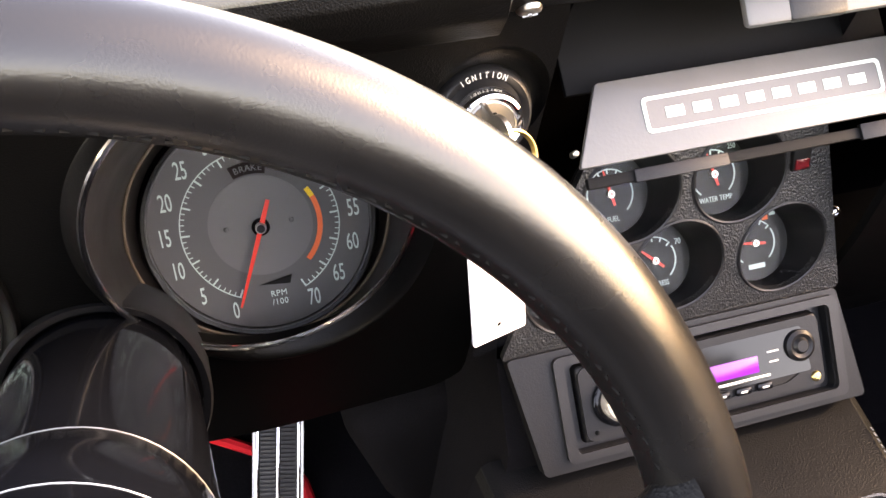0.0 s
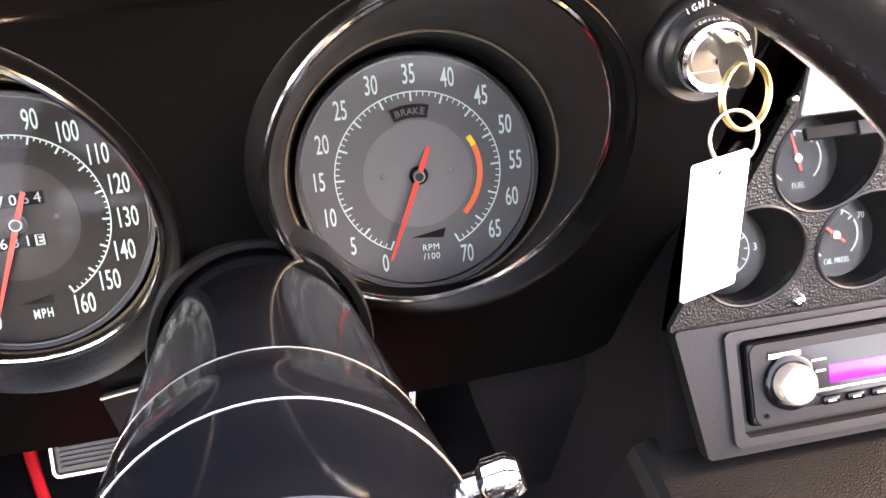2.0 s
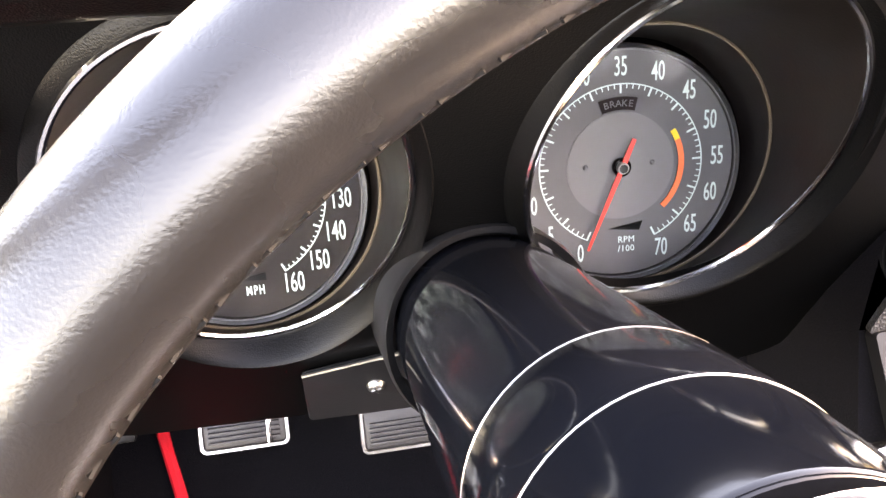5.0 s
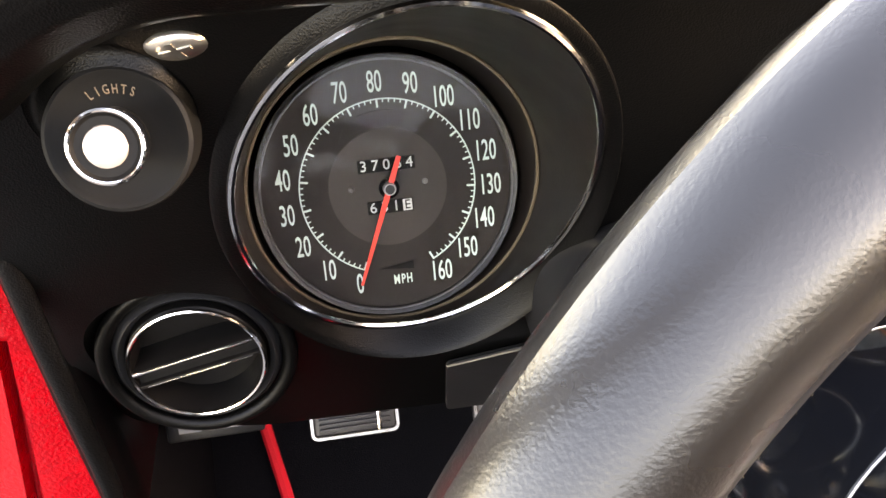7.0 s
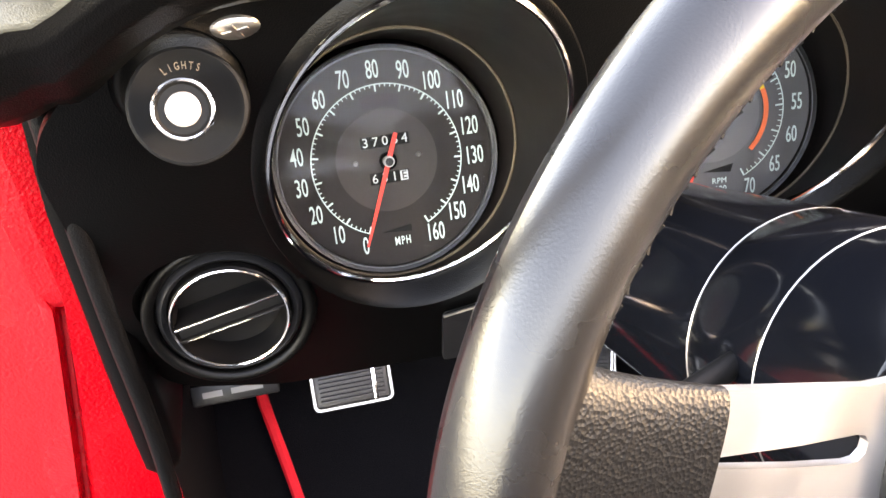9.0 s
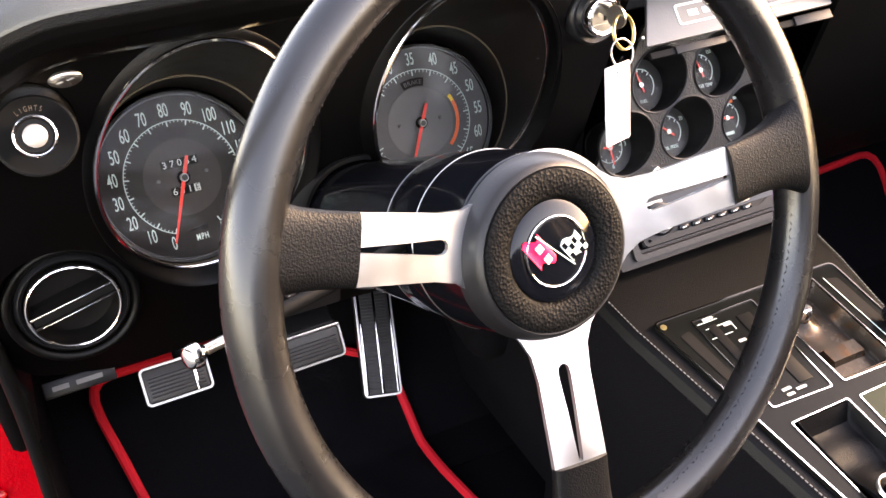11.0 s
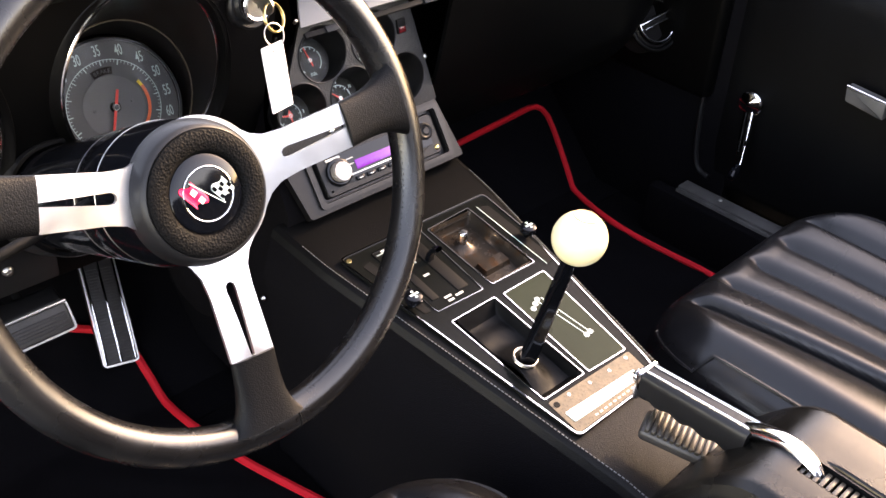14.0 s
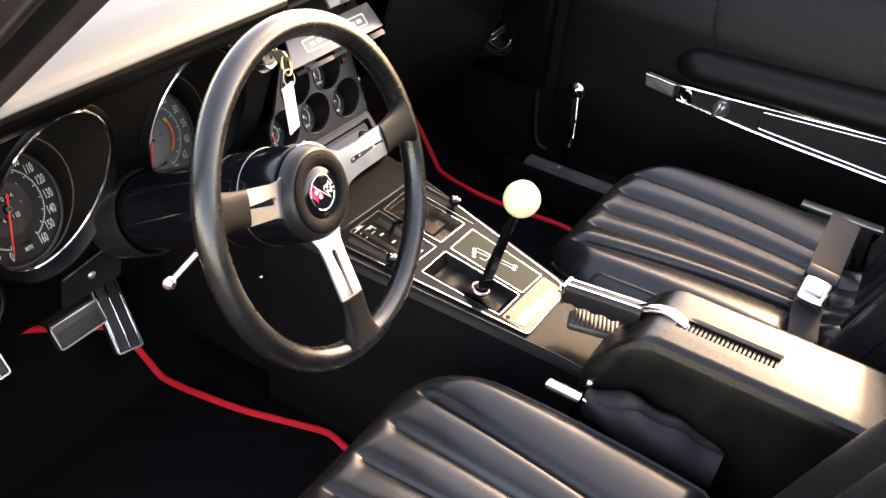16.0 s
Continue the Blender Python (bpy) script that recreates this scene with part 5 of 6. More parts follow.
def grip(u, v):
    y = -0.004 - v * 0.118
    b = 2 * math.pi * u
    c, s = math.cos(b), math.sin(b)
    w = 0.0125 + 0.002 * v
    h = 0.0165 + 0.0015 * v
    z = 0.0015 + 0.014 * v
    q = h * math.copysign(abs(s) ** 0.5, s)
    if s < 0:
        q -= 0.0017 * math.cos(v * 4.5 * 2 * math.pi) * (0.1 < v < 0.95)
    return (w * math.copysign(abs(c) ** 0.5, c) + 0.002 * v * -1, y, z + q)


bm = sheet(grip, 40, 60, 0, True)
bmesh.ops.holes_fill(bm, edges=[e for e in bm.edges if e.is_boundary])
part("grip", bm, SATIN_BLACK, brake, "black moulded grip with finger waves")
for x in (-0.006, 0.007):
    part("grip_strip", tube([(x, -0.003, 0.0188), (x - 0.001, -0.06, 0.0260), (x - 0.002, -0.122, 0.0333)], 0.0014, 8), CHROME, brake, "thin chrome strip")
bm = lathe([(0, 0.010), (0.005, 0.0095), (0.0075, 0.007), (0.0078, 0.0)], 28)
bm.transform(axes((0, -0.003, 0.002), (0, 1, -0.05)))
part("release_button", bm, CHROME, brake)
part("front_cap", rbox(0.028, 0.007, 0.036, (0, -0.005, 0.002), 0.003), CHROME, brake)
part("lever", tube(smooth_path([(-0.002, -0.112, 0.022), (-0.004, -0.135, 0.036), (-0.008, -0.162, 0.044), (-0.012, -0.186, 0.034), (-0.013, -0.200, 0.010)], 6), 0.0085, 16), CHROME, brake, "bent chrome lever")

gait = thing("lever_gaiter", axes((0.006, -0.236, 0.440), (0, -0.1, 1)) @ Matrix.Rotation(radians(20), 4, "Z"), "ribbed black rubber gaiter under the handbrake", "gaiter")
part("base", rbox(0.034, 0.100, 0.014, (0, 0, 0), 0.005, 3), RUBBER, gait)
for k in range(15):
    part("rib", rbox(0.032, 0.0046, 0.005, (0, -0.044 + k * 0.0062, 0.0085), 0.0014), GAITER, gait)

# ---- seats ----
def edge_round(d, r):
    if d >= r:
        return 1.0
    k = 1 - max(d, 0) / r
    return math.sqrt(max(0.0, 1 - k * k))


def rr_dist(x, y, hw, hl, r):
    """Distance inside a rounded rectangle."""
    qx, qy = abs(x) - (hw - r), abs(y) - (hl - r)
    return -(math.hypot(max(qx, 0), max(qy, 0)) + min(max(qx, qy), 0) - r)


def insert_half(y, hl):
    """Half width of the pleated middle, wide at the front and drawn in towards the rear."""
    k = max(0.0, (y / hl + 1) / 2)
    return 0.088 + 0.050 * k ** 1.1


def corner(y):
    """Round corners in front, tighter ones behind."""
    return 0.115 if y > 0 else 0.045


def half_width(y, hw, hl):
    r = corner(y)
    k = min(1.0, max(0.0, abs(y) - (hl - r)) / r)
    return hw - r * (1 - math.sqrt(max(0.0, 1 - k * k)))


def cushion_z(x, y, hw, hl, crown, ribs):
    d = rr_dist(x, y, hw, hl, corner(y))
    z = 0.075 * edge_round(d, 0.052) + crown * (1 - (y / hl) ** 2) * 0.6
    w = insert_half(y, hl)
    fade = max(0.0, min(1.0, (d - 0.026) / 0.035))
    fade = fade * fade * (3 - 2 * fade)
    t = x / w
    if abs(t) <= 1:
        q = (t + 1) / 2 * ribs
        k = abs((q - math.floor(q)) * 2 - 1)
        z += fade * (0.0125 * (1 - k ** 3.0) - 0.004 - 0.015 * (1 - t * t))
    else:
        s = min(1.0, (abs(x) - w) / max(0.02, hw - 0.012 - w))
        z += fade * (0.021 * math.sin(min(1.0, s * 1.5) * math.pi / 2) * (1 - 0.35 * s) - 0.004)
    z -= fade * 0.011 * math.exp(-((abs(t) - 1) / 0.05) ** 2)
    return z


def cushion_bm(hw, hl, crown, ribs, nx, ny, skirt):
    """A cushion whose columns follow its pleats and its rounded outline."""
    bm = bmesh.new()
    g = []
    for i in range(nx + 1):
        row = []
        a = 2 * i / nx - 1
        for j in range(ny + 1):
            y = hl * math.sin((2 * j / ny - 1) * math.pi / 2)
            lim = half_width(y, hw, hl)
            w = min(insert_half(y, hl), lim * 0.9)
            x = a / 0.7 * w if abs(a) < 0.7 else math.copysign(w + (lim - w) * (1 - max(0.0, 1 - (abs(a) - 0.7) / 0.3) ** 1.5), a)
            row.append(bm.verts.new((x, y, cushion_z(x, y, hw, hl, crown, ribs))))
        g.append(row)
    for i in range(nx):
        for j in range(ny):
            bm.faces.new((g[i][j], g[i + 1][j], g[i + 1][j + 1], g[i][j + 1]))
    loop = [g[i][0] for i in range(nx + 1)] + [g[nx][j] for j in range(1, ny + 1)] + [g[i][ny] for i in range(nx - 1, -1, -1)] + [g[0][j] for j in range(ny - 1, 0, -1)]
    prev = loop
    for sc, dz in ((1.004, -0.02), (1.0, -skirt * 0.5), (0.97, -skirt)):
        cur = [bm.verts.new((v.co.x * sc, v.co.y * sc, dz)) for v in loop]
        for a in range(len(loop)):
            b = (a + 1) % len(loop)
            bm.faces.new((prev[a], prev[b], cur[b], cur[a]))
        prev = cur
    bm.faces.new(prev)
    return bm


def outline_tube(hw, hl, inset, r, dz, crown, ribs):
    """The welt that runs up one side, round the front and back down the other."""
    side = []
    for i in range(41):
        y = (-0.9 + 1.9 * math.sin(i / 40 * math.pi / 2)) * hl
        y = min(y, hl - inset)
        side.append((half_width(y, hw, hl) - inset * (0.4 + 0.6 * (y < 0.5 * hl)), y))
    path = side + [(-x, y) for x, y in side[::-1]]
    return tube([(x, y, cushion_z(x, y, hw, hl, crown, ribs) + dz) for x, y in path], r, 6)


def seat(m, label):
    s = thing("bucket_seat", m, label, "seat", "bucket seats")
    hw, hl = 0.233, 0.230
    back = Matrix.Translation((0, -0.030, 0))
    bm = cushion_bm(hw, hl, 0.022, 4, 150, 90, 0.13)
    bm.transform(back)
    c = part("cushion", bm, SEAT_RIB, s, "pleated black leather cushion", 60)
    bm = outline_tube(hw, hl, 0.030, 0.0026, 0.0012, 0.022, 4)
    bm.transform(back)
    part("piping", bm, SEAT_LEATHER, c, "raised welted seam")
    bw, bl = 0.222, 0.33
    L = axes((0, -0.230, 0.062), (0, 0.30, 0.95)) @ Matrix.Translation((0, 0, -0.085))
    bm = cushion_bm(0.135, 0.095, 0.012, 4, 90, 40, 0.05)
    bm.transform(L)
    part("lumbar_roll", bm, SEAT_RIB, s, "pleated lower roll of the backrest", 60)
    B = axes((0, -0.258, 0.045), (0, 0.934, 0.358), (-1, 0, 0)) @ Matrix.Translation((0, bl - 0.015, -0.085))
    bm = cushion_bm(bw, bl, 0.015, 4, 110, 110, 0.09)
    bm.transform(B)
    b = part("backrest", bm, SEAT_LEATHER, s, "pleated black leather backrest", 60)
    bm = outline_tube(bw, bl, 0.016, 0.0024, 0.001, 0.015, 4)
    bm.transform(B)
    part("back_piping", bm, SEAT_LEATHER, b)
    part("seat_base", rbox(0.36, 0.36, 0.11, (0, 0, -0.181), 0.01), DULL_BLACK, s)
    return s


SEAT_Z = 0.336
seat(Matrix.Translation((-0.366, -0.238, SEAT_Z)), "black leather driver's bucket seat with wide pleats")
seat(Matrix.Translation((0.358, -0.250, SEAT_Z)), "black leather passenger bucket seat with wide pleats")

# ---- seat belts ----
belt = thing("seat_belt", Matrix.Translation((0.268, -0.475, 0.455)), "black lap belt with a chrome push-button buckle", "seat belt", "seat belts")


def ribbon(pts, w, t, across):
    pts = smooth_path(pts, 6)
    ac = Vector(across).normalized()
    n = len(pts)

    def f(u, v):
        return pts[round(v * (n - 1))] + ac * (u - 0.5) * w
    return sheet(f, 4, n - 1, t)


part("webbing", ribbon([(0.215, 0.0, -0.07), (0.20, 0.003, 0.015), (0.165, 0.005, 0.046), (0.10, 0.004, 0.040), (0.02, 0.002, 0.014)], 0.050, 0.002, (-0.15, 1, 0.35)), WEBBING, belt)
part("webbing", ribbon([(0.0, 0.005, 0.004), (-0.045, 0.0, -0.012), (-0.085, -0.01, -0.030), (-0.13, -0.02, -0.09)], 0.046, 0.002, (-0.2, 1, 0.2)), WEBBING, belt)
# steel plate and upright added for an unidentified bright strip beside the seat
part("side_plate", join(rbox(0.024, 0.150, 0.010, (0.348, 0.020, -0.052), 0.003), rbox(0.008, 0.120, 0.12, (0.352, 0.020, -0.112), 0.003)), STEEL, belt, "bright metal side plate")
bk = part("buckle", rbox(0.048, 0.042, 0.016, (0, 0, 0.010), 0.005, 3), CHROME, belt)
bk.matrix_local = axes((-0.012, 0.004, 0.002), (-0.35, -0.1, 0.93))
part("push_button", rbox(0.030, 0.026, 0.006, (0.004, 0, 0.020), 0.002), ALU, bk)
part("buckle_cover", rbox(0.024, 0.050, 0.018, (0.033, 0, 0.010), 0.004), SATIN_BLACK, bk)

sleeve = thing("belt_sleeve", Matrix.Translation((-0.104, -0.315, 0.400)), "slack black cloth belt cover beside the console box", "belt cover", "seat belts")


def cloth(u, v):
    y = 0.045 - v * 0.19
    a = math.pi * (u - 0.05) * 1.05
    w = 0.020 + 0.014 * math.sin(v * 2.8)
    h = 0.020 + 0.026 * math.sin(v * 2.6 + 0.3) + 0.004 * math.sin(v * 17 + u * 5)
    crease = 0.009 * math.exp(-((u - 0.35 - 0.3 * v) / 0.05) ** 2) * min(1.0, v * 3)
    return (math.cos(a) * -w + 0.010 * v, y, math.sin(a) * (h - crease) - 0.020 * v + 0.003 * math.sin(v * 11 + u * 7))


part("cloth", sheet(cloth, 40, 70, -0.002), BELT_CLOTH, sleeve)
part("buckle", join(rbox(0.017, 0.052, 0.010, (-0.018, 0.073, 0.020), 0.002), tube([(-0.017, 0.046, 0.019), (-0.014, 0.030, 0.014)], 0.0035, 8)), CHROME, sleeve, "chrome buckle end")

# ---- mats with red binding ----
def carpet_z(y):
    return FLOOR_Z + 0.006 if y < 0.448 else FLOOR_Z + 0.006 + (y - 0.448)


def mat_thing(label, outline):
    m = thing("floor_mat", Matrix.Translation((0, 0, 0)), label, "floor mat", "floor mats")
    ys = [p[1] for p in outline]
    bm = bmesh.new()
    # rows along y clipped to the outline
    def span(y):
        hit = []
        for (x0, y0), (x1, y1) in zip(outline, outline[1:] + outline[:1]):
            if (y0 - y) * (y1 - y) <= 0 and abs(y1 - y0) > 1e-9:
                hit.append(x0 + (x1 - x0) * (y - y0) / (y1 - y0))
        return min(hit), max(hit)
    n = 60
    rows = []
    for j in range(n + 1):
        y = min(ys) + (max(ys) - min(ys)) * (0.001 + 0.998 * j / n)
        a, b = span(y)
        rows.append([bm.verts.new((a + (b - a) * i / 24, y, carpet_z(y) + 0.004 + 0.0012 * math.sin(i * 1.3 + j * 0.7))) for i in range(25)])
    for j in range(n):
        for i in range(24):
            bm.faces.new((rows[j][i], rows[j][i + 1], rows[j + 1][i + 1], rows[j + 1][i]))
    part("carpet", bm, CARPET, m, "black carpet pile")
    path = []
    for (x0, y0), (x1, y1) in zip(outline, outline[1:] + outline[:1]):
        k = max(1, int(math.hypot(x1 - x0, y1 - y0) / 0.012))
        for i in range(k):
            t = i / k
            x, y = x0 + (x1 - x0) * t, y0 + (y1 - y0) * t
            path.append((x, y, carpet_z(y) + 0.006))
    bm = tube(path, 0.0062, 8, True)
    part("binding", bm, RED_PIPING, m, "bright red cloth binding")
    return m


mat_thing("black carpet mat with red edge binding on the driver's floor", rpoly([(-0.618, 0.594), (-0.40, 0.594), (-0.245, 0.530), (-0.237, 0.470), (-0.233, 0.400), (-0.210, 0.279), (-0.175, 0.173), (-0.160, 0.128), (-0.172, 0.085), (-0.19, -0.02), (-0.525, -0.02), (-0.565, 0.40), (-0.595, 0.515)], 0.035))
mat_thing("black carpet mat with red edge binding on the passenger floor", rpoly([(0.24, 0.564), (0.704, 0.580), (0.684, 0.490), (0.650, 0.395), (0.634, 0.298), (0.637, 0.204), (0.648, 0.100), (0.63, -0.02), (0.24, -0.02)], 0.05))

# ---- pedals ----
def pedal(name, m, w, h, label, bars):
    p = thing(name, m, label, "pedal", "foot pedals")
    part("pad", rbox(w, h, 0.012, (0, 0, 0), 0.004, 3), RUBBER, p, "ribbed black rubber pad")
    part("bright_rim", holed(rrect(w + 0.003, h + 0.003, 0.006), [rrect(w - 0.002, h - 0.002, 0.004)], -0.002, 0.0080), STEEL, p, "polished steel rim")
    n = int((h - 0.012) / 0.0042)
    for k in range(n):
        part("rib", rbox(w - 0.012, 0.0022, 0.003, (0, -(h - 0.014) / 2 + k * 0.0042, 0.0070), 0.0006), RUBBER, p)
    for x in bars:
        part("bright_bar", rbox(0.0036, h - 0.004, 0.004, (x, 0, 0.0085), 0.001), CHROME, p)
    return p


cl = pedal("clutch_pedal", axes((-0.516, 0.484, 0.327), (0.05, -0.80, 0.60)), 0.073, 0.041, "ribbed rubber clutch pedal with a steel rim", [0.021])
part("arm", tube([(0.01, 0.015, -0.006), (0.015, 0.08, -0.03), (0.015, 0.20, -0.02)], 0.007, 10), DULL_BLACK, cl)
br = pedal("brake_pedal", axes((-0.372, 0.449, 0.340), (0.05, -0.86, 0.51)), 0.086, 0.037, "ribbed rubber brake pedal with a steel rim", [])
part("arm", tube([(0.0, 0.03, -0.020), (0.0, 0.08, -0.05), (0.0, 0.20, -0.04)], 0.007, 10), DULL_BLACK, br)
top_pad = part("upper_pad", rbox(0.084, 0.028, 0.012, (0, 0, 0), 0.004, 3), SATIN_BLACK, br, "smooth black upper face of the pad")
top_pad.matrix_local = Matrix.Translation((0, 0.0195, 0.004)) @ Matrix.Rotation(radians(-42), 4, "X") @ Matrix.Translation((0, 0.014, -0.004))
part("bright_bar", rbox(0.088, 0.0045, 0.005, (0, 0.0190, 0.0085), 0.0015), STEEL, br)
gp = pedal("accelerator_pedal", axes((-0.262, 0.516, 0.262), (0.02, -0.74, 0.67), (0.96, -0.10, -0.17)), 0.047, 0.150, "tall ribbed accelerator pedal with bright bars", [-0.0205, 0.0, 0.0205])
part("arm", tube([(0.0, 0.03, -0.006), (0.0, 0.06, -0.04), (0.0, 0.16, -0.06)], 0.006, 10), DULL_BLACK, gp)
pb = thing("release_handle", axes((-0.606, 0.386, 0.446), (0.05, -0.85, 0.50)), "small dark grey release handle under the dash", "handle")
part("pull", rbox(0.066, 0.017, 0.010, (0, 0, 0), 0.002), GREY_PLASTIC, pb)
for k in range(2):
    part("pull_mark", rbox(0.015 + 0.009 * k, 0.0045, 0.0006, (-0.017 + 0.026 * k, 0, 0.0052), 0), STITCH, pb)
plate_u = thing("column_plate", axes((-0.405, 0.338, 0.522), (0, -0.93, -0.20)), "black bracket plate with a screw below the column", "bracket")
part("bracket", prism(rpoly([(-0.045, -0.045), (0.05, -0.045), (0.05, 0.030), (-0.045, 0.010)], 0.004), -0.002, 0.002, 0.0005), SATIN_BLACK, plate_u)
part("bright_lip", tube([(-0.045, 0.011, 0.002), (0.05, 0.031, 0.002)], 0.0012, 6), STEEL, plate_u)
screw(Matrix.Translation((0.000, -0.010, 0.002)), 0.0062, STEEL, "screw", plate_u, 0.004)

# ---- passenger door ----
DX = 0.745
door = thing("door_passenger", Matrix.Translation((DX, -0.3, 0.2)), "black padded door panel with a chrome-trimmed armrest", "car door")


def panel_skin(u, v):
    y = 0.245 - u * 1.10
    prof = [(0.02, 0.205), (0.004, 0.24), (0.0, 0.30), (0.0, 0.56), (0.002, 0.615), (0.016, 0.665), (0.034, 0.715), (0.048, 0.745), (0.060, 0.757), (0.085, 0.762)]
    t = v * (len(prof) - 1)
    i = min(int(t), len(prof) - 2)
    k = t - i
    x = prof[i][0] * (1 - k) + prof[i + 1][0] * k
    z = prof[i][1] * (1 - k) + prof[i + 1][1] * k
    if u < 0.04:
        x += 0.03 * (1 - u / 0.04) ** 2
    return (x, y + 0.3 + 0.02 * (z - 0.5) * (u < 0.5), z - 0.2)


part("trim_panel", sheet(panel_skin, 50, 40, 0.02), VINYL, door)
part("front_welting", tube(smooth_path([(0.004, 0.552, 0.50), (0.002, 0.553, 0.30), (-0.002, 0.545, 0.14), (-0.006, 0.530, 0.060), (-0.008, 0.50, 0.045)], 6), 0.005, 8), SATIN_BLACK, door)
part("seam", tube([(-0.004, 0.20, 0.56), (-0.007, 0.20, 0.45), (-0.006, 0.19, 0.40)], 0.0022, 6), SATIN_BLACK, door)


def arm_pad(u, v):
    """The padded pull above the chrome strip, swelling towards the rear."""
    y = -0.045 - v * 0.75
    e = min(1.0, v / 0.06)
    b = math.pi * (u * 1.1 - 0.05)
    h = (0.036 + 0.006 * v) * math.sqrt(e)
    d = (0.050 + 0.012 * min(1, v * 2)) * math.sqrt(e)
    zc = 0.548 + 0.055 * v * 0.6
    return (-d * math.sin(b) ** 0.8 if math.sin(b) > 0 else 0.0, y + 0.3, zc + h * -math.cos(b) - 0.2)


part("arm_pad", sheet(arm_pad, 26, 60, 0), VINYL, door, "rounded black armrest pad")
top = [(-0.066, 0.506), (-0.095, 0.510), (-0.24, 0.517), (-0.49, 0.533), (-0.80, 0.553)]
bot = [(-0.075, 0.478), (-0.16, 0.470), (-0.28, 0.460), (-0.50, 0.449), (-0.80, 0.432)]
outl = [(y, z) for y, z in top] + [(y, z) for y, z in bot[::-1]]
bm = prism([(-y, z) for y, z in outl], 0.0, 0.030)
bm.transform(Matrix(((0, 0, -1, 0), (-1, 0, 0, 0.3), (0, 1, 0, -0.2), (0, 0, 0, 1))))
part("trim_strip", bm, SATIN_BLACK, door, "tapered black armrest strip")
for line, r in ((top, 0.0032), (bot, 0.0036)):
    part("chrome_strip", tube(smooth_path([(-0.031, y + 0.3, z - 0.2) for y, z in line], 6), r, 8), CHROME, door, "bright chrome strip")
inner = [(-0.245, 0.508), (-0.49, 0.524), (-0.80, 0.545), (-0.80, 0.441), (-0.50, 0.458), (-0.245, 0.473)]
part("inlay_edge", tube([(-0.031, y + 0.3, z - 0.2) for y, z in rpoly(inner, 0.006)], 0.0014, 6, True), CHROME, door)
# pull handle, lock ring and knob
bm = prism(rpoly([(0.000, 0.512), (0.064, 0.507), (0.066, 0.480), (0.004, 0.488)], 0.003), 0.018, 0.036, 0.003)
bm.transform(Matrix(((0, 0, -1, 0), (-1, 0, 0, 0.3), (0, 1, 0, -0.2), (0, 0, 0, 1))))
part("door_pull", bm, SILL_METAL, door, "worn grey metal release lever")
part("pull_edge", tube([(-0.037, 0.2985, 0.3135), (-0.037, 0.236, 0.3085)], 0.0016, 6), CHROME, door)
part("escutcheon", rbox(0.004, 0.030, 0.032, (-0.031, 0.210, 0.2935), 0.0015), GLOSS_BLACK, door)
bm = ring(0.0115, 0.0022, 36, 8)
bm.transform(axes((-0.035, 0.208, 0.294), (-1, 0, 0)))
part("lock_ring", bm, CHROME, door)
bm = lathe([(0, 0.016), (0.008, 0.015), (0.012, 0.010), (0.0135, 0.0)], 28)
join(bm, rbox(0.007, 0.026, 0.012, (0, 0, 0.014), 0.002))
bm.transform(axes((-0.030, 0.132, 0.290), (-1, 0.3, 0.1)) @ Matrix.Scale(1.25, 4))
part("lock_knob", bm, ALU, door, "bright ribbed lock knob")
for dy, dz in ((0.160, 0.296), (0.104, 0.292)):
    part("lock_mark", join(rbox(0.001, 0.014, 0.003, (-0.031, dy, dz), 0), rbox(0.001, 0.003, 0.010, (-0.031, dy, dz), 0)), GREY_PLASTIC, door)
bm = prism(rpoly([(-0.0085, 0.012), (0.0085, 0.012), (0.0075, -0.060), (0.0060, -0.100), (-0.0060, -0.100), (-0.0075, -0.060)], 0.004), 0.008, 0.016, 0.002)
BOW = Matrix(((1, 0, 0, 0), (0, 1, 0, 0), (0, -0.42, 1, 0), (0, 0, 0, 1)))
bm.transform(BOW)
crank = part("window_crank", bm, CHROME, door, "chrome window crank with grooved arm")
crank.matrix_local = axes((0, 0.452, 0.214), (-1, 0, 0), (0, -1, 0)) @ Matrix.Rotation(radians(15), 4, "Z")
for x in (-0.0035, 0.0035):
    bm = rbox(0.0022, 0.060, 0.0014, (x, -0.044, 0.0160), 0.0004)
    bm.transform(BOW)
    part("groove", bm, DULL_BLACK, crank)
part("crank_boss", lathe([(0, 0.026), (0.004, 0.0255), (0.0195, 0.0185), (0.0215, 0.0160), (0.0205, 0.0120), (0.013, 0.008), (0.013, 0.0)], 24), CHROME, crank, "chrome cone boss", 25)
bm = lathe([(0, 0.034), (0.006, 0.033), (0.0085, 0.026), (0.0085, 0.010), (0.006, 0.0)], 24)
bm.transform(axes((0, -0.098, 0.050), (0.1, -0.35, 1)))
part("crank_knob", bm, GLOSS_BLACK, crank)

sill = thing("door_sill", Matrix.Translation((0.716, -0.145, 0.221)), "bright scuffed metal door sill plate", "sill")
part("sill_plate", rbox(0.030, 0.80, 0.006, (0.0, -0.02, 0.0), 0.002), SILL_METAL, sill)
part("sill_face", rbox(0.006, 0.80, 0.022, (-0.018, -0.02, -0.012), 0.002), SILL_METAL, sill)
part("sill_carpet", rbox(0.03, 0.86, 0.11, (-0.022, 0.0, -0.062), 0.008), CARPET, sill)
for k in range(4):
    screw(Matrix.Translation((0.002, 0.30 - k * 0.2, 0.003)), 0.004, STEEL, "screw", sill)
solid("wall_right_footwell", rbox(0.04, 0.66, 0.72, (0.768, 0.50, 0.44), 0.006), CARPET, "black carpeted kick panel beside the passenger footwell", "kick panel", kind="structure")
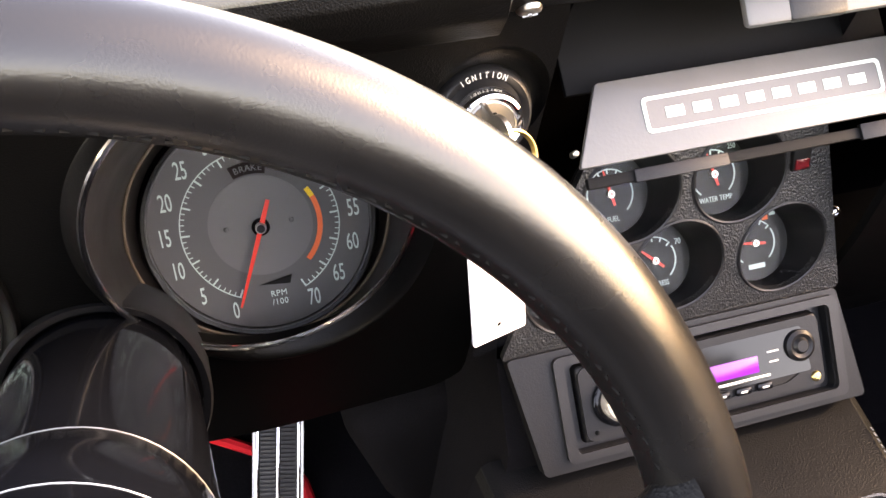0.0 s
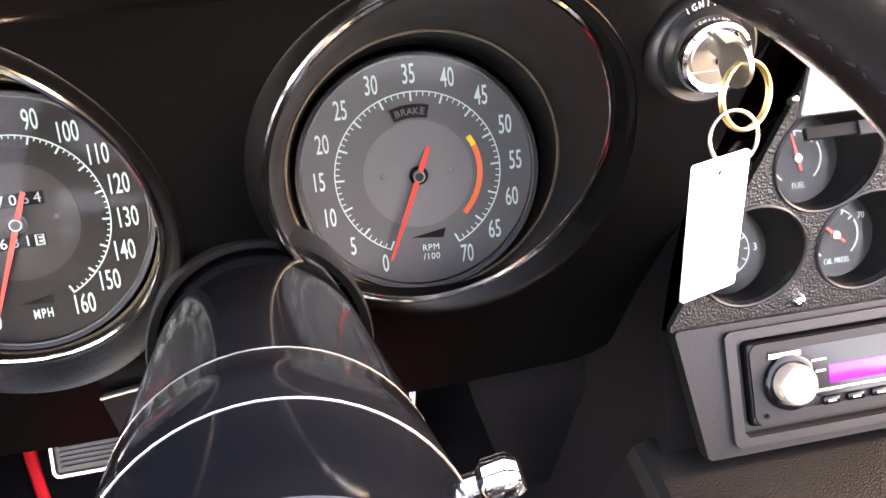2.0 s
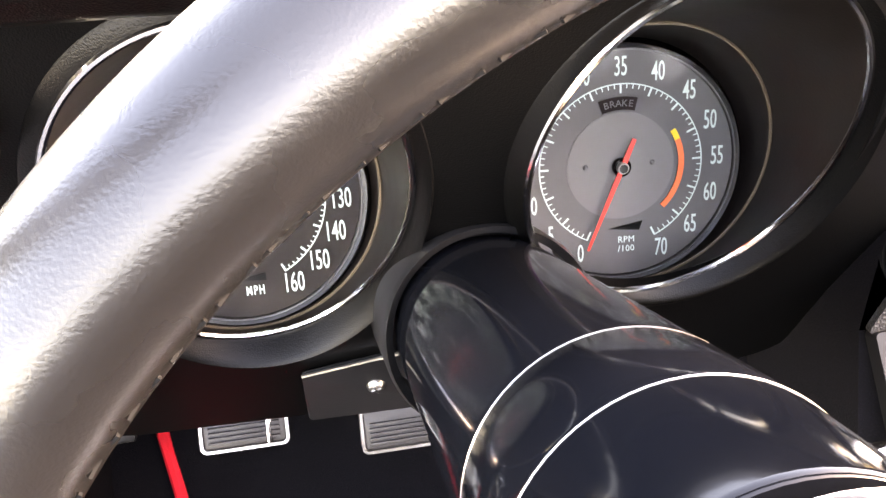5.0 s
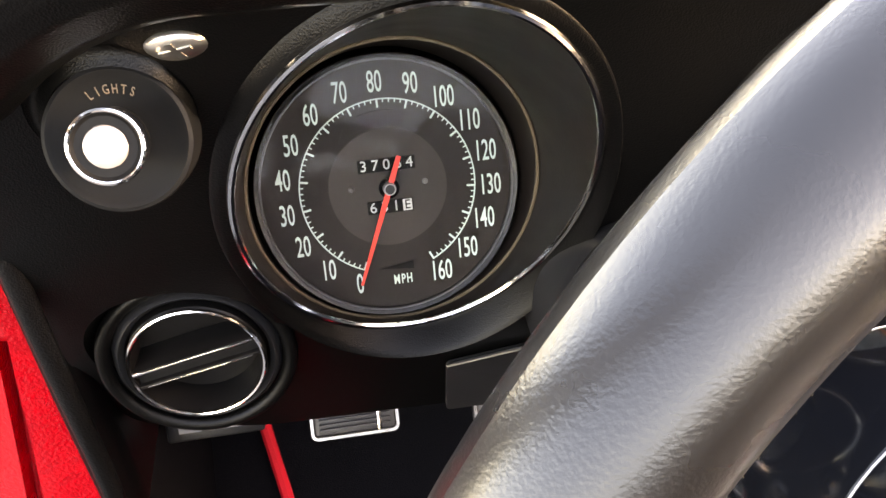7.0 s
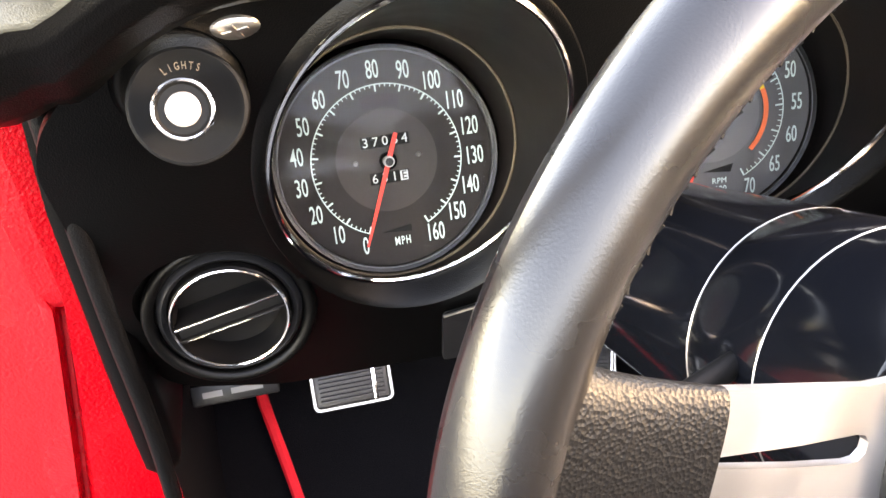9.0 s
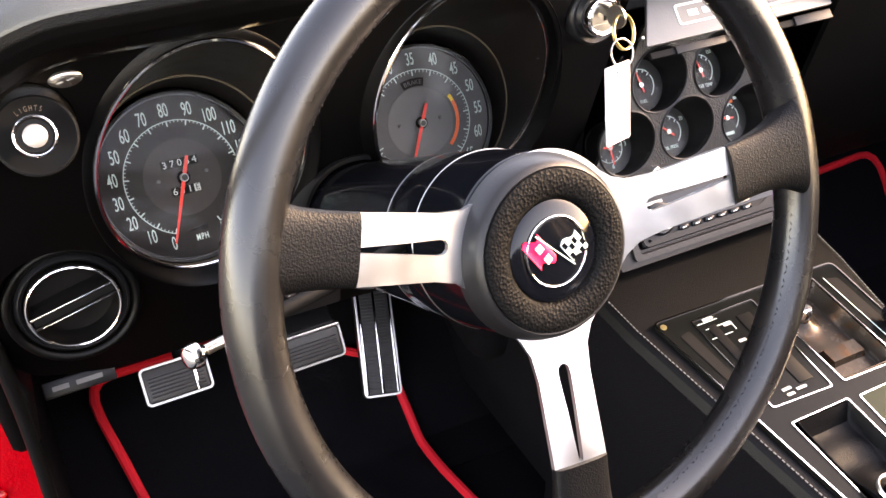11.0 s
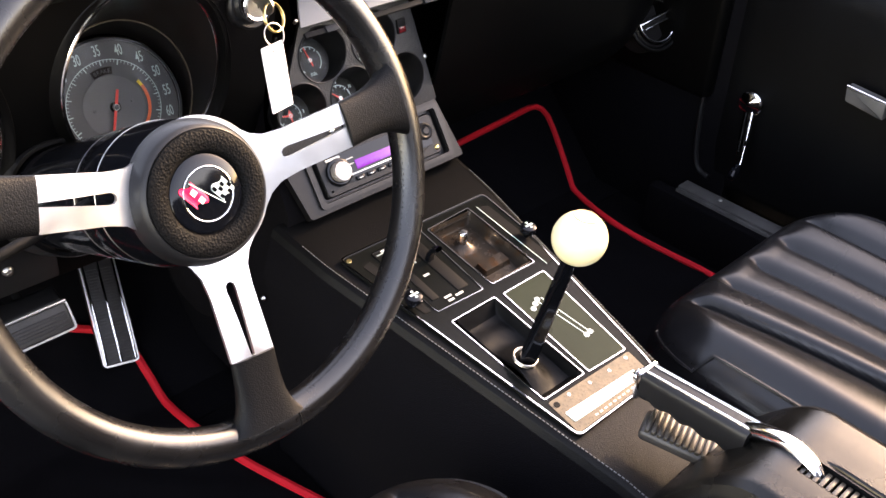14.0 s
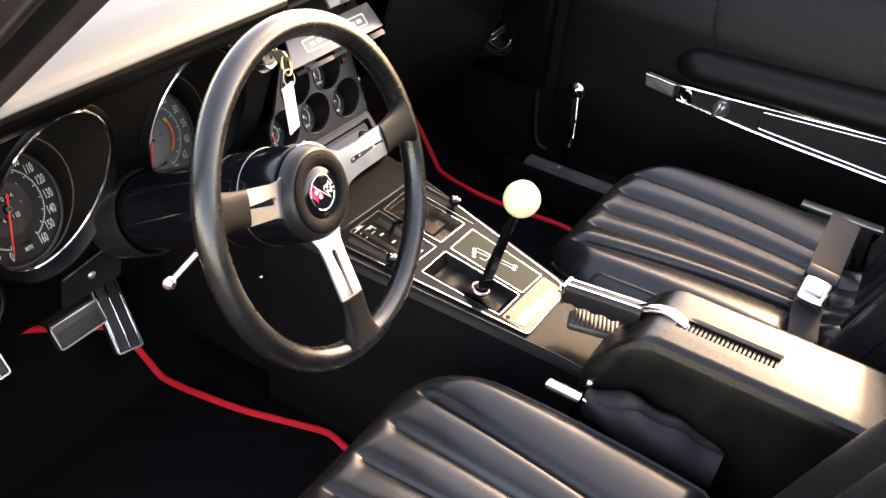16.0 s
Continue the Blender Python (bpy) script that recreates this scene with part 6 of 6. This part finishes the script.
solid("wall_left_footwell", rbox(0.02, 0.40, 0.46, (-0.672, 0.545, 0.32), 0.006), CARPET, "black carpeted kick panel beside the driver's footwell", "kick panel", kind="structure")
# added closing wall, black instead of body red so no red reaches the sill
solid("wall_right_outer", rbox(0.03, 2.1, 0.72, (0.82, -0.25, 0.40), 0.01), DULL_BLACK, "added black closing wall behind the passenger door panel", "body side", kind="structure")

# ---- driver's door opening ----
jamb = thing("door_jamb", Matrix.Translation((-0.66, 0.33, 0.30)), "red painted door jamb with a black rubber weatherstrip", "door jamb")


JAMB_OUT = [(0.0, 0.006, -0.015), (0.18, -0.018, -0.019), (0.22, -0.020, -0.004), (0.36, -0.030, -0.004), (0.40, -0.032, -0.017), (0.54, -0.046, -0.015), (0.60, -0.052, 0.022), (1.0, -0.18, 0.035)]


def jamb_skin(u, v):
    """The post's folded sheet: a flange, an upright channel, a ridge and the outer panel."""
    z = -0.10 + v * 0.62
    x = lerp_tab([(a, b) for a, b, c in JAMB_OUT], u)
    y = lerp_tab([(a, c) for a, b, c in JAMB_OUT], u)
    if 0.18 < u < 0.42:
        k = max(0.0, min(1.0, (z - 0.29) / 0.012))
        y = y * (1 - k) - 0.018 * k
    x += 0.19 * min(0.0, z - 0.30) * min(1.0, u / 0.2)
    return (x, y + 0.02 * math.sin(v * 2.6), z)


part("painted_post", sheet(jamb_skin, 100, 90, 0.004), RED_PAINT, jamb)
part("post_flange", rbox(0.10, 0.012, 0.66, (-0.075, 0.075, 0.20), 0.004), RED_PAINT, jamb)
part("weatherstrip", tube(smooth_path([(0.014, -0.030, 0.50), (0.010, -0.030, 0.41), (0.009, -0.030, 0.31), (0.010, -0.031, 0.19), (0.004, -0.034, 0.05), (-0.004, -0.04, -0.11)], 8), 0.0058, 12), VINYL, jamb, "black rubber weatherstrip")
for z in (-0.02, 0.10):
    screw(axes((-0.034, -0.012, z), (0.3, -1, 0.0)), 0.007, RED_PAINT, "bolt", jamb, 0.004)
# sill is unseen, added in black so no red bounces onto the dash
solid("sill_driver", rbox(0.10, 1.5, 0.10, (-0.72, -0.45, 0.19), 0.015), CARPET, "unseen black carpeted sill added at the open driver's door", "sill", kind="structure")

pillar = thing("windshield_pillar", Matrix.Translation((-0.664, 0.076, 0.94)), "black windshield pillar with bright weatherstrip channels", "pillar")
PD = Vector((0.02, -0.146, 0.134))
for off, r, mt, nm in (((0.0, 0.0, 0.0), 0.012, PILLAR_RUBBER, "seal"), ((-0.022, 0.006, 0.002), 0.014, PILLAR_RUBBER, "pillar_trim"), ((-0.045, 0.010, 0.0), 0.011, STEEL, "metal_channel"), ((-0.062, 0.012, 0.0), 0.012, PILLAR_RUBBER, "seal"), ((-0.085, 0.012, 0.0), 0.014, PILLAR_RUBBER, "pillar_trim")):
    o = Vector(off)
    part(nm, tube([o - PD * 1.0, o, o + PD, o + PD * 2.2], r, 12), mt, pillar)
part("post_core", tube([Vector((-0.03, 0.03, 0)) - PD, Vector((-0.03, 0.03, 0)) + PD * 2.2], 0.03, 14), DULL_BLACK, pillar)

# ---- under the dash, beside the column ----
heater = thing("heater_box", Matrix.Translation((-0.135, 0.43, 0.36)), "smooth black heater housing under the dash", "heater box")
bm = rbox(0.115, 0.10, 0.19, (0, 0, 0), 0.032, 5)
bm.transform(Matrix.Rotation(radians(-14), 4, "Y") @ Matrix.Rotation(radians(12), 4, "X"))
part("housing", bm, CARPET, heater)
screw(axes((0.052, -0.048, -0.028), (0.3, -0.9, 0.1)), 0.0045, STEEL, "bolt", heater, 0.004)
part("flange", rbox(0.004, 0.012, 0.15, (0.050, -0.052, 0.02), 0.0015), SATIN_BLACK, heater)
edge_trim = thing("stack_edge_trim", Matrix.Translation((-0.10, 0.322, 0.44)), "glossy black edging strip with a grey taped end", "edge trim")
part("strip", tube(smooth_path([(-0.008, 0.004, 0.060), (-0.003, 0.0, 0.035), (0.001, 0.0, 0.0), (0.010, 0.0, -0.040)], 8), [0.0025 + 0.0022 * math.sin(math.pi * k / 24) for k in range(25)], 10), GLOSS_BLACK, edge_trim)
part("taped_end", tube(smooth_path([(0.010, 0.0, -0.040), (0.014, -0.001, -0.052), (0.030, -0.003, -0.085), (0.045, -0.006, -0.12)], 6), [0.0045 + 0.0012 * (k % 3 == 0) for k in range(19)], 9), STITCH, edge_trim, "frayed grey tape")
screw(axes((-0.147, 0.279, 0.377), (-0.8, -0.5, 0.2)), 0.0048, CHROME, "console_screw", con, 0.004)
